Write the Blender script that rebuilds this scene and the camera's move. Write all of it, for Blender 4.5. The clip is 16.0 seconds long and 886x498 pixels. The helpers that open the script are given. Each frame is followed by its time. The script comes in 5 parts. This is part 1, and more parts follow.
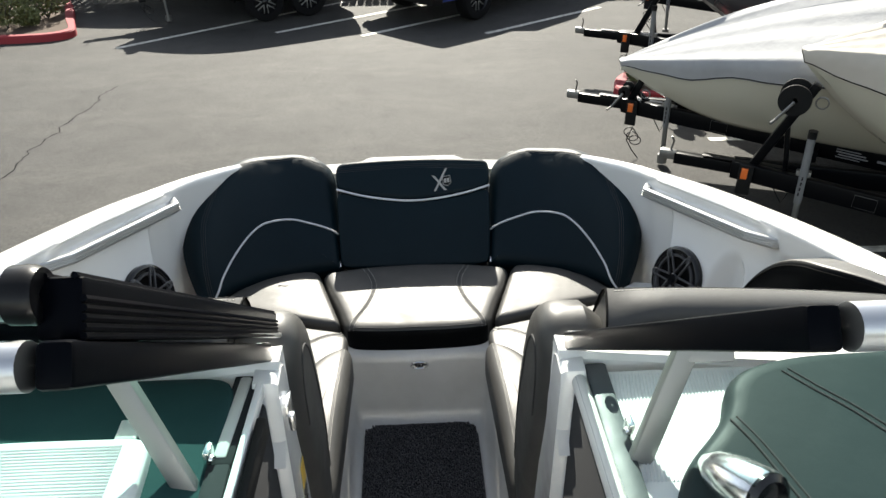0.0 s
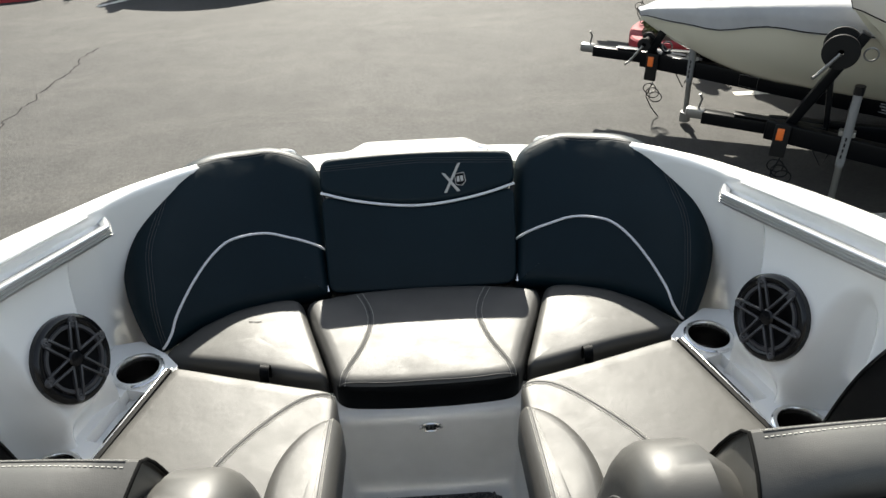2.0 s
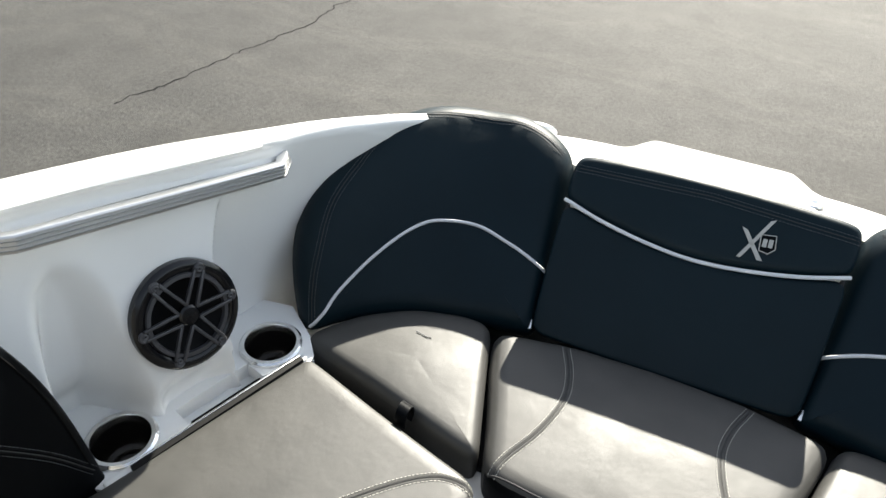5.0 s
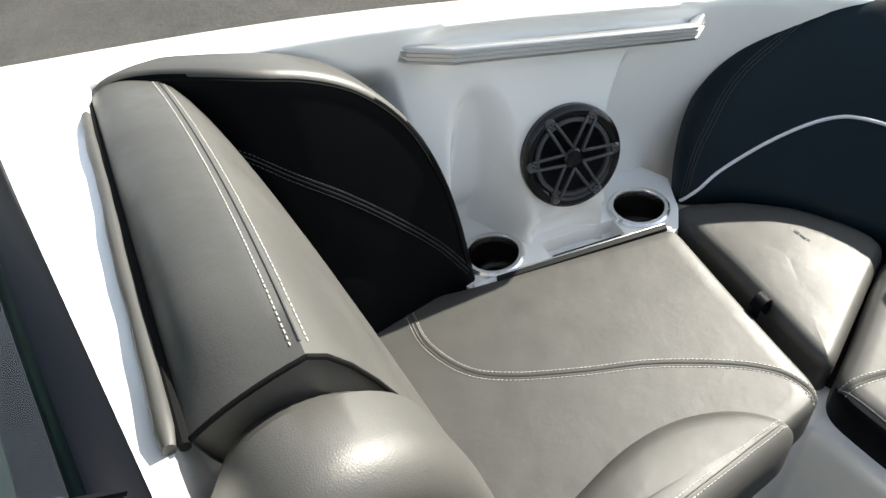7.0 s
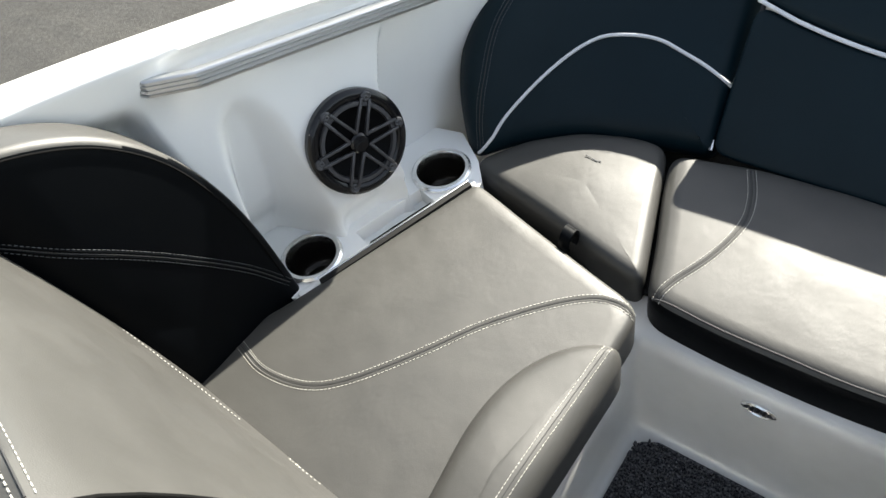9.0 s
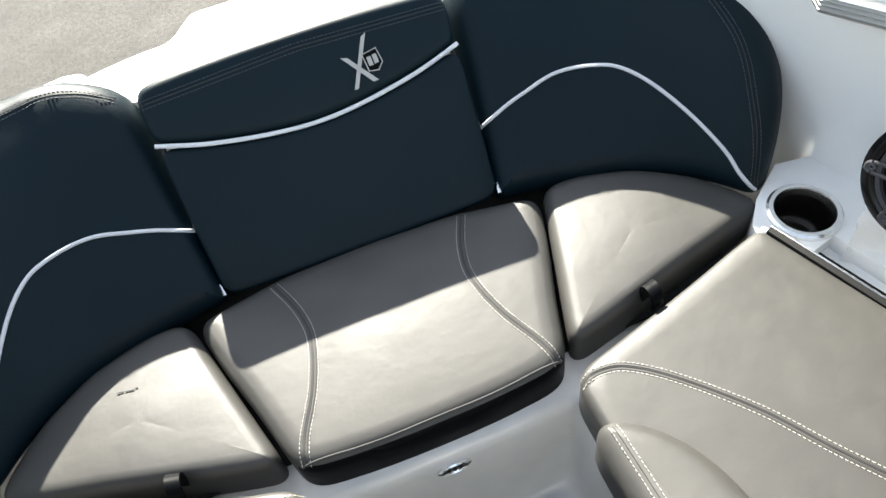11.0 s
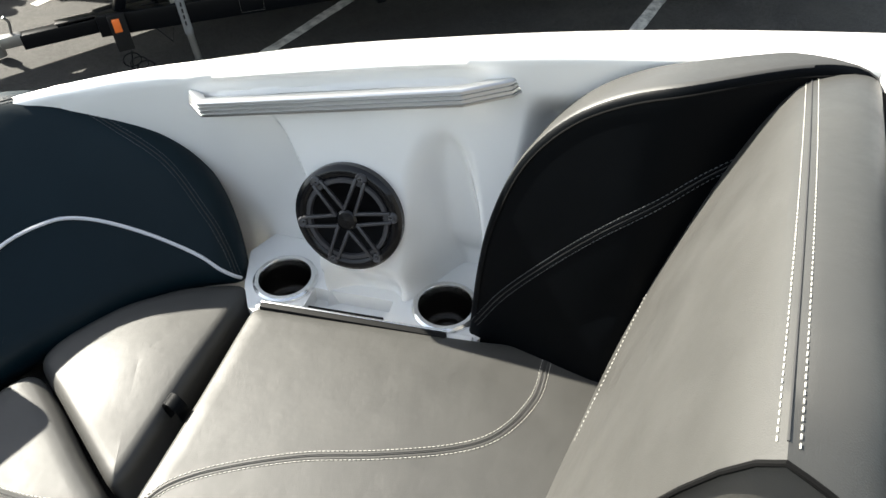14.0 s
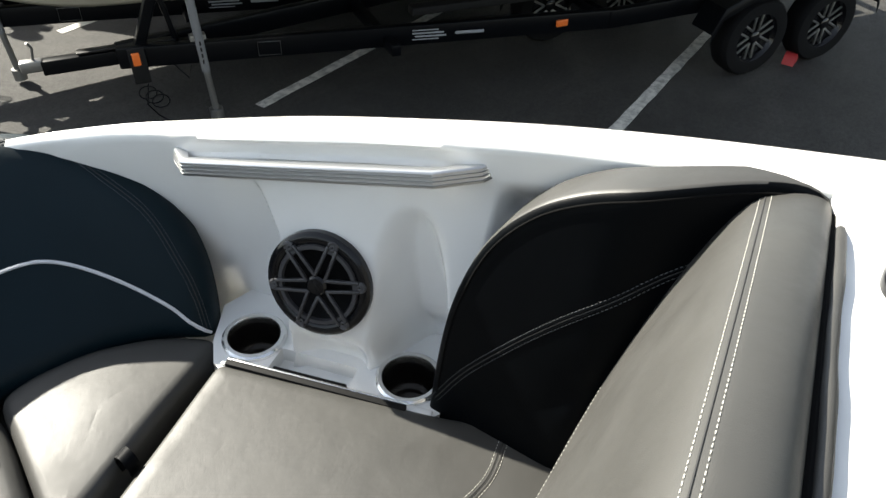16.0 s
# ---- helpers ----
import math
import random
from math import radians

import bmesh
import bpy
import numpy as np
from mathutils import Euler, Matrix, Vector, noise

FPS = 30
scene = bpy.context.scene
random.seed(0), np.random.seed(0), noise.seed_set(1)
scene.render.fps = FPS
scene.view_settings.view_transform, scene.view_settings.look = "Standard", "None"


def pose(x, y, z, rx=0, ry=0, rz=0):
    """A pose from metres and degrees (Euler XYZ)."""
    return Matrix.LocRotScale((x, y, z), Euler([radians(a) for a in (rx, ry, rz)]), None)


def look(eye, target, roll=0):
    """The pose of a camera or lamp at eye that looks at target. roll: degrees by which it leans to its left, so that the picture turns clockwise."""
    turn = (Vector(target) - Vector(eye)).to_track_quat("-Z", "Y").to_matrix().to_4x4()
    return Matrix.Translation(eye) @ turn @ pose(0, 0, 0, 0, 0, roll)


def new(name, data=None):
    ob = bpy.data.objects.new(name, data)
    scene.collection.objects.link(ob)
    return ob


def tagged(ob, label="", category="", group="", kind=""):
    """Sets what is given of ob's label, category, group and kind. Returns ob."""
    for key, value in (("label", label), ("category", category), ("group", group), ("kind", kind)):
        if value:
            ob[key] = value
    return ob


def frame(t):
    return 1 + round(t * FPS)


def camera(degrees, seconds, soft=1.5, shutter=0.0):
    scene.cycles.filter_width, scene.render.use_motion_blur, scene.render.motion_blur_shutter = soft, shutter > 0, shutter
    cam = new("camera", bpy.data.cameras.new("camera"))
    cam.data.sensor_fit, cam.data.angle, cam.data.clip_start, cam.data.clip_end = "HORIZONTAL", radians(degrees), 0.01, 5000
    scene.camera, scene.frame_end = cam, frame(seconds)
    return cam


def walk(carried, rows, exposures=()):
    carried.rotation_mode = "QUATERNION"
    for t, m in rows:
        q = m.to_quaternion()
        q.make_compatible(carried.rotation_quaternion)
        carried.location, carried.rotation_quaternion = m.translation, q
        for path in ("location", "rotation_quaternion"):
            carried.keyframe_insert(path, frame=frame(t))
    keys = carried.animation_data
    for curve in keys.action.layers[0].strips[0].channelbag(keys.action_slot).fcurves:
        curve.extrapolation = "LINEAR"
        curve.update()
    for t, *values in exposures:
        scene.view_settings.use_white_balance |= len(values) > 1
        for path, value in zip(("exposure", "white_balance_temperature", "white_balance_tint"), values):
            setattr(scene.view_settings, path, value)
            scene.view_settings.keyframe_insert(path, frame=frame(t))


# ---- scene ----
from mathutils.bvhtree import BVHTree

cam = camera(62.9, 16.0)
PATH = [
    (0, (-0.002, 0.533, 3.134), (0.076, 2.245, 2.103), -0.6),
    (0.5, (-0.002, 0.675, 3.091), (0.084, 2.386, 2.059), -0.1),
    (1, (-0.021, 0.826, 3.074), (0.062, 2.525, 2.021), -1.4),
    (1.5, (-0.021, 0.938, 3.048), (0.05, 2.613, 1.957), -2.0),
    (2, (0.0, 1.035, 3.022), (0.06, 2.678, 1.883), -2.0),
    (2.5, (-0.004, 1.127, 2.985), (0.042, 2.743, 1.807), -2.6),
    (3, (-0.016, 1.246, 2.957), (-0.001, 2.837, 1.745), -4.9),
    (3.2, (-0.036, 1.292, 2.941), (-0.03, 2.873, 1.717), -4.9),
    (5.3, (-0.015, 1.531, 2.849), (-0.804, 2.878, 1.599), 2.8),
    (5.5, (-0.014, 1.516, 2.844), (-0.928, 2.782, 1.594), 2.2),
    (6, (0.003, 1.474, 2.831), (-1.137, 2.514, 1.558), -0.4),
    (6.5, (0.018, 1.445, 2.814), (-1.217, 2.282, 1.481), -3.8),
    (7, (0.01, 1.441, 2.819), (-1.228, 2.154, 1.419), -8.8),
    (7.5, (0.024, 1.456, 2.829), (-1.223, 2.08, 1.396), -12.3),
    (8, (0.031, 1.476, 2.835), (-1.208, 2.056, 1.375), -14.1),
    (8.5, (0.034, 1.51, 2.855), (-1.087, 2.17, 1.336), -15.7),
    (9, (0.044, 1.558, 2.837), (-0.901, 2.428, 1.304), -15.4),
    (9.5, (-0.009, 1.612, 2.842), (-0.651, 2.661, 1.265), -14.2),
    (9.7, (0.007, 1.638, 2.824), (-0.554, 2.75, 1.259), -16.2),
    (11.8, (-0.08, 1.732, 2.817), (0.638, 2.835, 1.311), -3.1),
    (12, (-0.086, 1.721, 2.805), (0.715, 2.818, 1.336), -2.6),
    (12.5, (-0.044, 1.697, 2.797), (0.921, 2.719, 1.374), -1.9),
    (13, (0.025, 1.643, 2.808), (1.095, 2.571, 1.396), -3.2),
    (13.5, (0.058, 1.584, 2.812), (1.213, 2.422, 1.411), -3.0),
    (14, (0.061, 1.528, 2.805), (1.264, 2.319, 1.417), -2.1),
    (14.5, (0.049, 1.485, 2.808), (1.281, 2.259, 1.435), -1.5),
    (15, (0.066, 1.464, 2.808), (1.31, 2.242, 1.449), 0.5),
    (15.5, (0.093, 1.463, 2.827), (1.351, 2.278, 1.502), 2.6),
    (16, (0.107, 1.493, 2.846), (1.376, 2.341, 1.553), 2.0),
]
walk(cam, [(t, look(eye, target, roll)) for t, eye, target, roll in PATH], [(0, 1.5, 7000, 7), (3, 1.68, 7000, 7), (5.5, 1.85, 7000, 7), (7.5, 1.88, 7000, 7), (9, 2.05, 7000, 7), (12, 2.5, 7000, 7), (13, 2.35, 7000, 7), (14, 2.0, 7000, 7), (16, 1.7, 7000, 7)])


# world and sun: clear sky, sun ahead of the bow
SUN_ELEV, SUN_AZ = 34.5, 0.0
world = bpy.data.worlds.new("sky")
scene.world = world
world.use_nodes = True
wn = world.node_tree.nodes
sky = wn.new("ShaderNodeTexSky")
sky.sky_type = "NISHITA"
sky.sun_disc = False
sky.sun_elevation, sky.sun_rotation = radians(SUN_ELEV), radians(SUN_AZ)
sky.air_density, sky.dust_density, sky.ozone_density = 1.0, 0.6, 1.4
soft = wn.new("ShaderNodeHueSaturation")
soft.inputs["Saturation"].default_value = 0.6
world.node_tree.links.new(sky.outputs[0], soft.inputs["Color"])
world.node_tree.links.new(soft.outputs[0], wn["Background"].inputs[0])
wn["Background"].inputs[1].default_value = 0.092
sun = new("sun", bpy.data.lights.new("sun", "SUN"))
sun.data.energy, sun.data.angle, sun.data.color = 5.0, radians(0.55), (1.0, 0.975, 0.93)
sun_way = Vector((math.sin(radians(SUN_AZ)) * math.cos(radians(SUN_ELEV)), math.cos(radians(SUN_AZ)) * math.cos(radians(SUN_ELEV)), math.sin(radians(SUN_ELEV))))
sun.matrix_world = look(sun_way * 30, (0, 0, 0))


# ---- materials ----
def material(name, base, rough=0.5, metal=0.0, coat=0.0, spec=0.5):
    m = bpy.data.materials.new(name)
    m.use_nodes = True
    b = m.node_tree.nodes["Principled BSDF"]
    b.inputs["Base Color"].default_value = (*base, 1)
    b.inputs["Roughness"].default_value = rough
    b.inputs["Metallic"].default_value = metal
    b.inputs["Coat Weight"].default_value = coat
    b.inputs["Coat Roughness"].default_value = 0.05
    b.inputs["Specular IOR Level"].default_value = spec
    return m


def node(m, kind, **sockets):
    n = m.node_tree.nodes.new(kind)
    for k, v in sockets.items():
        n.inputs[k.replace("_", " ")].default_value = v
    return n


def link(m, a, b):
    m.node_tree.links.new(a, b)


def coords(m, space="Object"):
    return m.node_tree.nodes.new("ShaderNodeTexCoord").outputs[space]


def noise_tex(m, scale, detail=4.0, rough=0.55):
    n = node(m, "ShaderNodeTexNoise", Scale=scale, Detail=detail, Roughness=rough)
    link(m, coords(m), n.inputs["Vector"])
    return n.outputs["Fac"]


def ramp(m, fac, *stops):
    r = m.node_tree.nodes.new("ShaderNodeValToRGB")
    while len(r.color_ramp.elements) < len(stops):
        r.color_ramp.elements.new(0.5)
    for e, (p, c) in zip(r.color_ramp.elements, stops):
        e.position, e.color = p, (*c, 1) if len(c) == 3 else c
    link(m, fac, r.inputs[0])
    return r.outputs[0]


def mix(m, fac, a, b, mode="MIX"):
    n = m.node_tree.nodes.new("ShaderNodeMix")
    n.data_type, n.blend_type = "RGBA", mode
    for s, v in ((n.inputs[0], fac), (n.inputs[6], a), (n.inputs[7], b)):
        if hasattr(v, "node"):
            link(m, v, s)
        else:
            s.default_value = v if isinstance(v, float) else (*v, 1)
    return n.outputs[2]


def bump(m, height, strength, distance):
    n = node(m, "ShaderNodeBump", Strength=strength, Distance=distance)
    link(m, height, n.inputs["Height"])
    old = m.node_tree.nodes["Principled BSDF"].inputs["Normal"]
    if old.is_linked:
        link(m, old.links[0].from_socket, n.inputs["Normal"])
    link(m, n.outputs[0], old)


def pbsdf(m):
    return m.node_tree.nodes["Principled BSDF"].inputs


def scaled(c, k):
    return tuple(v * k for v in c)


def vinyl(name, base, rough=0.4, spec=0.13):
    """Marine vinyl: fine leather grain, slight soiling, soft pull in the cloth."""
    m = material(name, base, rough, spec=0.56 if base[0] > 0.03 else spec)
    big = ramp(m, noise_tex(m, 6.0, 5.0), (0.3, (0, 0, 0)), (0.75, (1, 1, 1)))
    link(m, mix(m, big, scaled(base, 0.9), scaled(base, 1.08)), pbsdf(m)["Base Color"])
    r = ramp(m, noise_tex(m, 14.0, 6.0), (0.3, (rough - 0.05,) * 3), (0.7, (rough + 0.09,) * 3))
    link(m, r, pbsdf(m)["Roughness"])
    v = node(m, "ShaderNodeTexVoronoi", Scale=520.0)
    v.feature = "DISTANCE_TO_EDGE"
    link(m, coords(m), v.inputs["Vector"])
    bump(m, v.outputs["Distance"], 0.14, 0.0012)
    bump(m, noise_tex(m, 18.0, 3.0), 0.16, 0.006)
    bump(m, noise_tex(m, 130.0, 4.0), 0.05, 0.0015)
    return m


M = {}
M["grey"] = vinyl("grey_vinyl", (0.0405, 0.0394, 0.0362), 0.5)
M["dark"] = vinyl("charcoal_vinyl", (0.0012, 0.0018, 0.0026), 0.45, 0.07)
M["slate"] = vinyl("slate_vinyl", (0.0026, 0.0108, 0.0157), 0.45, 0.16)
M["seam"] = material("seam_shadow", (0.03, 0.03, 0.03), 0.8)
M["thread"] = material("pale_thread", (0.42, 0.41, 0.37), 0.7)
M["dark_thread"] = material("grey_thread", (0.075, 0.08, 0.085), 0.7)
M["piping"] = material("white_piping", (0.66, 0.67, 0.69), 0.35)
M["black"] = material("black_plastic", (0.005, 0.005, 0.0055), 0.3, spec=0.25)
M["gloss_black"] = material("gloss_black", (0.005, 0.005, 0.006), 0.16, spec=0.4)
M["grille"] = material("grey_grille", (0.05, 0.05, 0.054), 0.32)
M["gap"] = material("black_gap_and_seam", (0.004, 0.004, 0.004), 0.9, spec=0.1)
M["rubber"] = material("rubber", (0.008, 0.008, 0.008), 0.75, spec=0.2)
M["steel"] = material("polished_steel", (0.85, 0.85, 0.84), 0.22, 1.0)
M["brushed"] = material("brushed_aluminium", (0.62, 0.625, 0.63), 0.34, 1.0)
M["dull"] = material("dull_cast_aluminium", (0.30, 0.30, 0.29), 0.5, 0.8)
M["anodised"] = material("black_anodised_aluminium", (0.0015, 0.002, 0.0035), 0.34, 0.0, 0.0, 0.04)

g = material("white_gelcoat", (0.85, 0.85, 0.83), 0.16, coat=0.5)
link(g, mix(g, ramp(g, noise_tex(g, 3.5, 5.0), (0.35, (0, 0, 0)), (0.7, (1, 1, 1))), (0.86, 0.86, 0.84), (0.82, 0.815, 0.79)), pbsdf(g)["Base Color"])
link(g, ramp(g, noise_tex(g, 30.0, 6.0), (0.3, (0.13,) * 3), (0.75, (0.24,) * 3)), pbsdf(g)["Roughness"])
M["gelcoat"] = g

g = material("liner_grey_gelcoat", (0.62, 0.605, 0.57), 0.28, coat=0.2)
link(g, mix(g, ramp(g, noise_tex(g, 9.0, 6.0), (0.35, (0, 0, 0)), (0.7, (1, 1, 1))), (0.66, 0.645, 0.61), (0.58, 0.565, 0.53)), pbsdf(g)["Base Color"])
M["liner"] = g

a = material("asphalt", (0.08, 0.077, 0.072), 0.78, spec=0.28)
fine = noise_tex(a, 90.0, 8.0, 0.7)
patch = noise_tex(a, 0.55, 6.0, 0.6)
worn = noise_tex(a, 3.0, 6.0, 0.65)
c1 = mix(a, ramp(a, patch, (0.35, (0, 0, 0)), (0.68, (1, 1, 1))), (0.044, 0.0425, 0.0395), (0.066, 0.0637, 0.059))
c2 = mix(a, 1.0, c1, ramp(a, worn, (0.3, (0.74,) * 3), (0.75, (1.06,) * 3)), "MULTIPLY")
sweep = node(a, "ShaderNodeTexWave", Scale=0.22, Distortion=7.0, Detail=3.0, Detail_Scale=1.4)
sweep.wave_type = "RINGS"
link(a, coords(a), sweep.inputs["Vector"])
c2 = mix(a, 1.0, c2, ramp(a, sweep.outputs["Fac"], (0.62, (1.0,) * 3), (0.93, (1.16, 1.15, 1.13)), (1.0, (1.05,) * 3)), "MULTIPLY")
c3 = mix(a, 1.0, c2, ramp(a, fine, (0.30, (0.30,) * 3), (0.47, (0.80,) * 3), (0.60, (1.0,) * 3), (0.74, (1.55,) * 3)), "MULTIPLY")
c3 = mix(a, 1.0, c3, ramp(a, noise_tex(a, 28.0, 8.0, 0.75), (0.33, (0.62,) * 3), (0.5, (0.98,) * 3), (0.68, (1.28,) * 3)), "MULTIPLY")
link(a, c3, pbsdf(a)["Base Color"])
bump(a, fine, 0.7, 0.010)
bump(a, noise_tex(a, 22.0, 6.0, 0.6), 0.35, 0.012)
M["asphalt"] = a

p = material("worn_road_paint", (0.62, 0.6, 0.54), 0.7)
link(p, mix(p, ramp(p, noise_tex(p, 14.0, 8.0, 0.7), (0.42, (0, 0, 0)), (0.62, (1, 1, 1))), (0.62, 0.6, 0.54), (0.30, 0.29, 0.26)), pbsdf(p)["Base Color"])
M["paint"] = p
M["crack"] = material("tar_crack", (0.010, 0.010, 0.010), 0.9, spec=0.1)

c = material("loop_carpet", (0.05, 0.05, 0.055), 0.95, spec=0.1)
link(c, mix(c, ramp(c, noise_tex(c, 260.0, 3.0), (0.4, (0, 0, 0)), (0.62, (1, 1, 1))), (0.022, 0.022, 0.026), (0.14, 0.14, 0.145)), pbsdf(c)["Base Color"])
M["carpet"] = c

t = material("boat_cover_canvas", (0.5, 0.505, 0.51), 0.8)
link(t, mix(t, ramp(t, noise_tex(t, 2.2, 6.0), (0.3, (0, 0, 0)), (0.7, (1, 1, 1))), (0.36, 0.366, 0.375), (0.27, 0.275, 0.285)), pbsdf(t)["Base Color"])
bump(t, noise_tex(t, 2.6, 4.0), 0.35, 0.05)
M["canvas"] = t
t = material("tan_cover_canvas", (0.56, 0.52, 0.46), 0.85)
link(t, mix(t, ramp(t, noise_tex(t, 2.0, 6.0), (0.3, (0, 0, 0)), (0.7, (1, 1, 1))), (0.50, 0.465, 0.41), (0.42, 0.39, 0.345)), pbsdf(t)["Base Color"])
bump(t, noise_tex(t, 1.7, 3.0), 0.6, 0.12)
M["tan"] = t
M["hullwhite"] = material("hull_white", (0.46, 0.44, 0.36), 0.25, coat=0.3)
M["hulldark"] = material("hull_dark", (0.03, 0.032, 0.036), 0.25, coat=0.3)
M["darkcover"] = material("grey_cover", (0.10, 0.10, 0.11), 0.85)
M["trailer"] = material("black_trailer_paint", (0.0025, 0.003, 0.004), 0.3, spec=0.10)
M["tyre"] = material("tyre_rubber", (0.006, 0.006, 0.0065), 0.8, spec=0.12)
M["orange"] = material("orange_reflector", (0.75, 0.16, 0.03), 0.25)
M["red"] = material("red_paint", (0.42, 0.03, 0.03), 0.5)
M["kerb"] = material("red_kerb_paint", (0.25, 0.016, 0.024), 0.7)
M["zinc"] = material("zinc_plated_steel", (0.2, 0.2, 0.195), 0.42, 0.8)
M["grit"] = material("non_skid_gelcoat", (0.72, 0.73, 0.72), 0.5)
M["blue"] = material("blue_car_paint", (0.01, 0.03, 0.19), 0.2, coat=0.6)
M["carglass"] = material("dark_car_glass", (0.01, 0.012, 0.015), 0.06)
M["fence"] = material("weathered_fence", (0.06, 0.055, 0.05), 0.85)
M["mulch"] = material("bark_mulch", (0.07, 0.045, 0.03), 0.95)
M["leaf"] = material("shrub_leaf", (0.09, 0.10, 0.03), 0.6)
M["label"] = material("yellow_label", (0.65, 0.42, 0.05), 0.5)
M["logo"] = material("logo_grey", (0.42, 0.41, 0.38), 0.45)
M["decal"] = material("silver_decal", (0.26, 0.27, 0.29), 0.4)
M["pad"] = vinyl("dash_pad_vinyl", (0.020, 0.031, 0.032), 0.5)

gl = bpy.data.materials.new("green_tinted_glass")
gl.use_nodes = True
gn = gl.node_tree.nodes
gn.remove(gn["Principled BSDF"])
tr = gn.new("ShaderNodeBsdfTransparent")
tr.inputs[0].default_value = (0.66, 0.86, 0.84, 1)
gs = gn.new("ShaderNodeBsdfGlossy")
gs.inputs["Roughness"].default_value = 0.02
fr = gn.new("ShaderNodeFresnel")
fr.inputs[0].default_value = 1.5
ms = gn.new("ShaderNodeMixShader")
gl.node_tree.links.new(fr.outputs[0], ms.inputs[0])
gl.node_tree.links.new(tr.outputs[0], ms.inputs[1])
gl.node_tree.links.new(gs.outputs[0], ms.inputs[2])
gl.node_tree.links.new(ms.outputs[0], gn["Material Output"].inputs[0])
M["glass"] = gl


# ---- building helpers ----
def spline(ctrl, n=12, closed=False):
    """Catmull-Rom points through the control points."""
    c = [Vector(v) if len(v) == 3 else Vector((*v, 0)) for v in ctrl]
    k, out = len(c), []
    for i in range(k if closed else k - 1):
        a = c[(i - 1) % k] if closed or i else c[0] * 2 - c[1]
        b, d = c[i], c[(i + 1) % k]
        e = c[(i + 2) % k] if closed or i + 2 < k else d * 2 - b
        for j in range(n):
            t = j / n
            out.append(0.5 * ((2 * b) + (d - a) * t + (2 * a - 5 * b + 4 * d - e) * t * t + (3 * b - a - 3 * d + e) * t ** 3))
    if not closed:
        out.append(c[-1])
    return out


def resample(pts, n, closed=False):
    p = list(pts) + ([pts[0]] if closed else [])
    d = [0.0]
    for a, b in zip(p, p[1:]):
        d.append(d[-1] + (b - a).length)
    out, j = [], 0
    for i in range(n):
        s = d[-1] * i / (n if closed else n - 1)
        while j < len(d) - 2 and d[j + 1] < s:
            j += 1
        f = (s - d[j]) / max(d[j + 1] - d[j], 1e-9)
        out.append(p[j].lerp(p[j + 1], f))
    return out


def table(rows):
    """Smooth interpolation through rows of (key, value)."""
    xs, ys = [r[0] for r in rows], [r[1] for r in rows]

    def f(x):
        x = min(max(x, xs[0]), xs[-1])
        i = max(k for k in range(len(xs) - 1) if xs[k] <= x)
        h = xs[i + 1] - xs[i]
        t = (x - xs[i]) / h
        m0 = (ys[i + 1] - ys[i - 1]) / (xs[i + 1] - xs[i - 1]) if i else (ys[1] - ys[0]) / h
        m1 = (ys[i + 2] - ys[i]) / (xs[i + 2] - xs[i]) if i + 2 < len(xs) else (ys[i + 1] - ys[i]) / h
        return (2 * t**3 - 3 * t**2 + 1) * ys[i] + (t**3 - 2 * t**2 + t) * h * m0 + (3 * t**2 - 2 * t**3) * ys[i + 1] + (t**3 - t**2) * h * m1

    return f


def step(a, b, x):
    t = min(max((x - a) / (b - a), 0), 1)
    return t * t * (3 - 2 * t)


def finish(name, bm, mat, sharp=38):
    bmesh.ops.recalc_face_normals(bm, faces=bm.faces[:])
    me = bpy.data.meshes.new(name)
    bm.to_mesh(me)
    bm.free()
    me.polygons.foreach_set("use_smooth", [True] * len(me.polygons))
    me.set_sharp_from_angle(angle=radians(sharp))
    for m in mat if isinstance(mat, (list, tuple)) else [mat]:
        me.materials.append(m)
    return me


def part(name, bm, mat, parent, label="", sharp=38):
    """One mesh object under a thing or a part."""
    ob = new(name, finish(name, bm, mat, sharp))
    ob.parent = parent
    if parent:
        ob.matrix_parent_inverse = parent.matrix_basis.inverted()
    return tagged(ob, label)


def thing(name, label, category, at=(0, 0, 0), group="", kind=""):
    ob = new(name)
    ob.empty_display_size = 0.1
    ob.location = at
    return tagged(ob, label, category, group, kind)


def solid(name, bm, mat, label, category, kind="", group="", sharp=38):
    return tagged(new(name, finish(name, bm, mat, sharp)), label, category, group, kind)


def box(bm, m, sx, sy, sz, bevel=0.0, seg=2):
    """A box of the given size about the pose m, with rounded edges."""
    r = bmesh.ops.create_cube(bm, size=1.0, matrix=m @ Matrix.Diagonal((sx, sy, sz, 1)))
    if bevel:
        es = list({e for v in r["verts"] for e in v.link_edges})
        bmesh.ops.bevel(bm, geom=es, offset=bevel, segments=seg, profile=0.5, affect="EDGES")


def beam(bm, a, b, w, h, bevel=0.004, up=(0, 0, 1)):
    a, b = Vector(a), Vector(b)
    x = (b - a).normalized()
    y = Vector(up).cross(x).normalized()
    z = x.cross(y)
    m = Matrix((x, y, z)).transposed().to_4x4()
    m.translation = (a + b) / 2
    box(bm, m, (b - a).length, w, h, bevel)


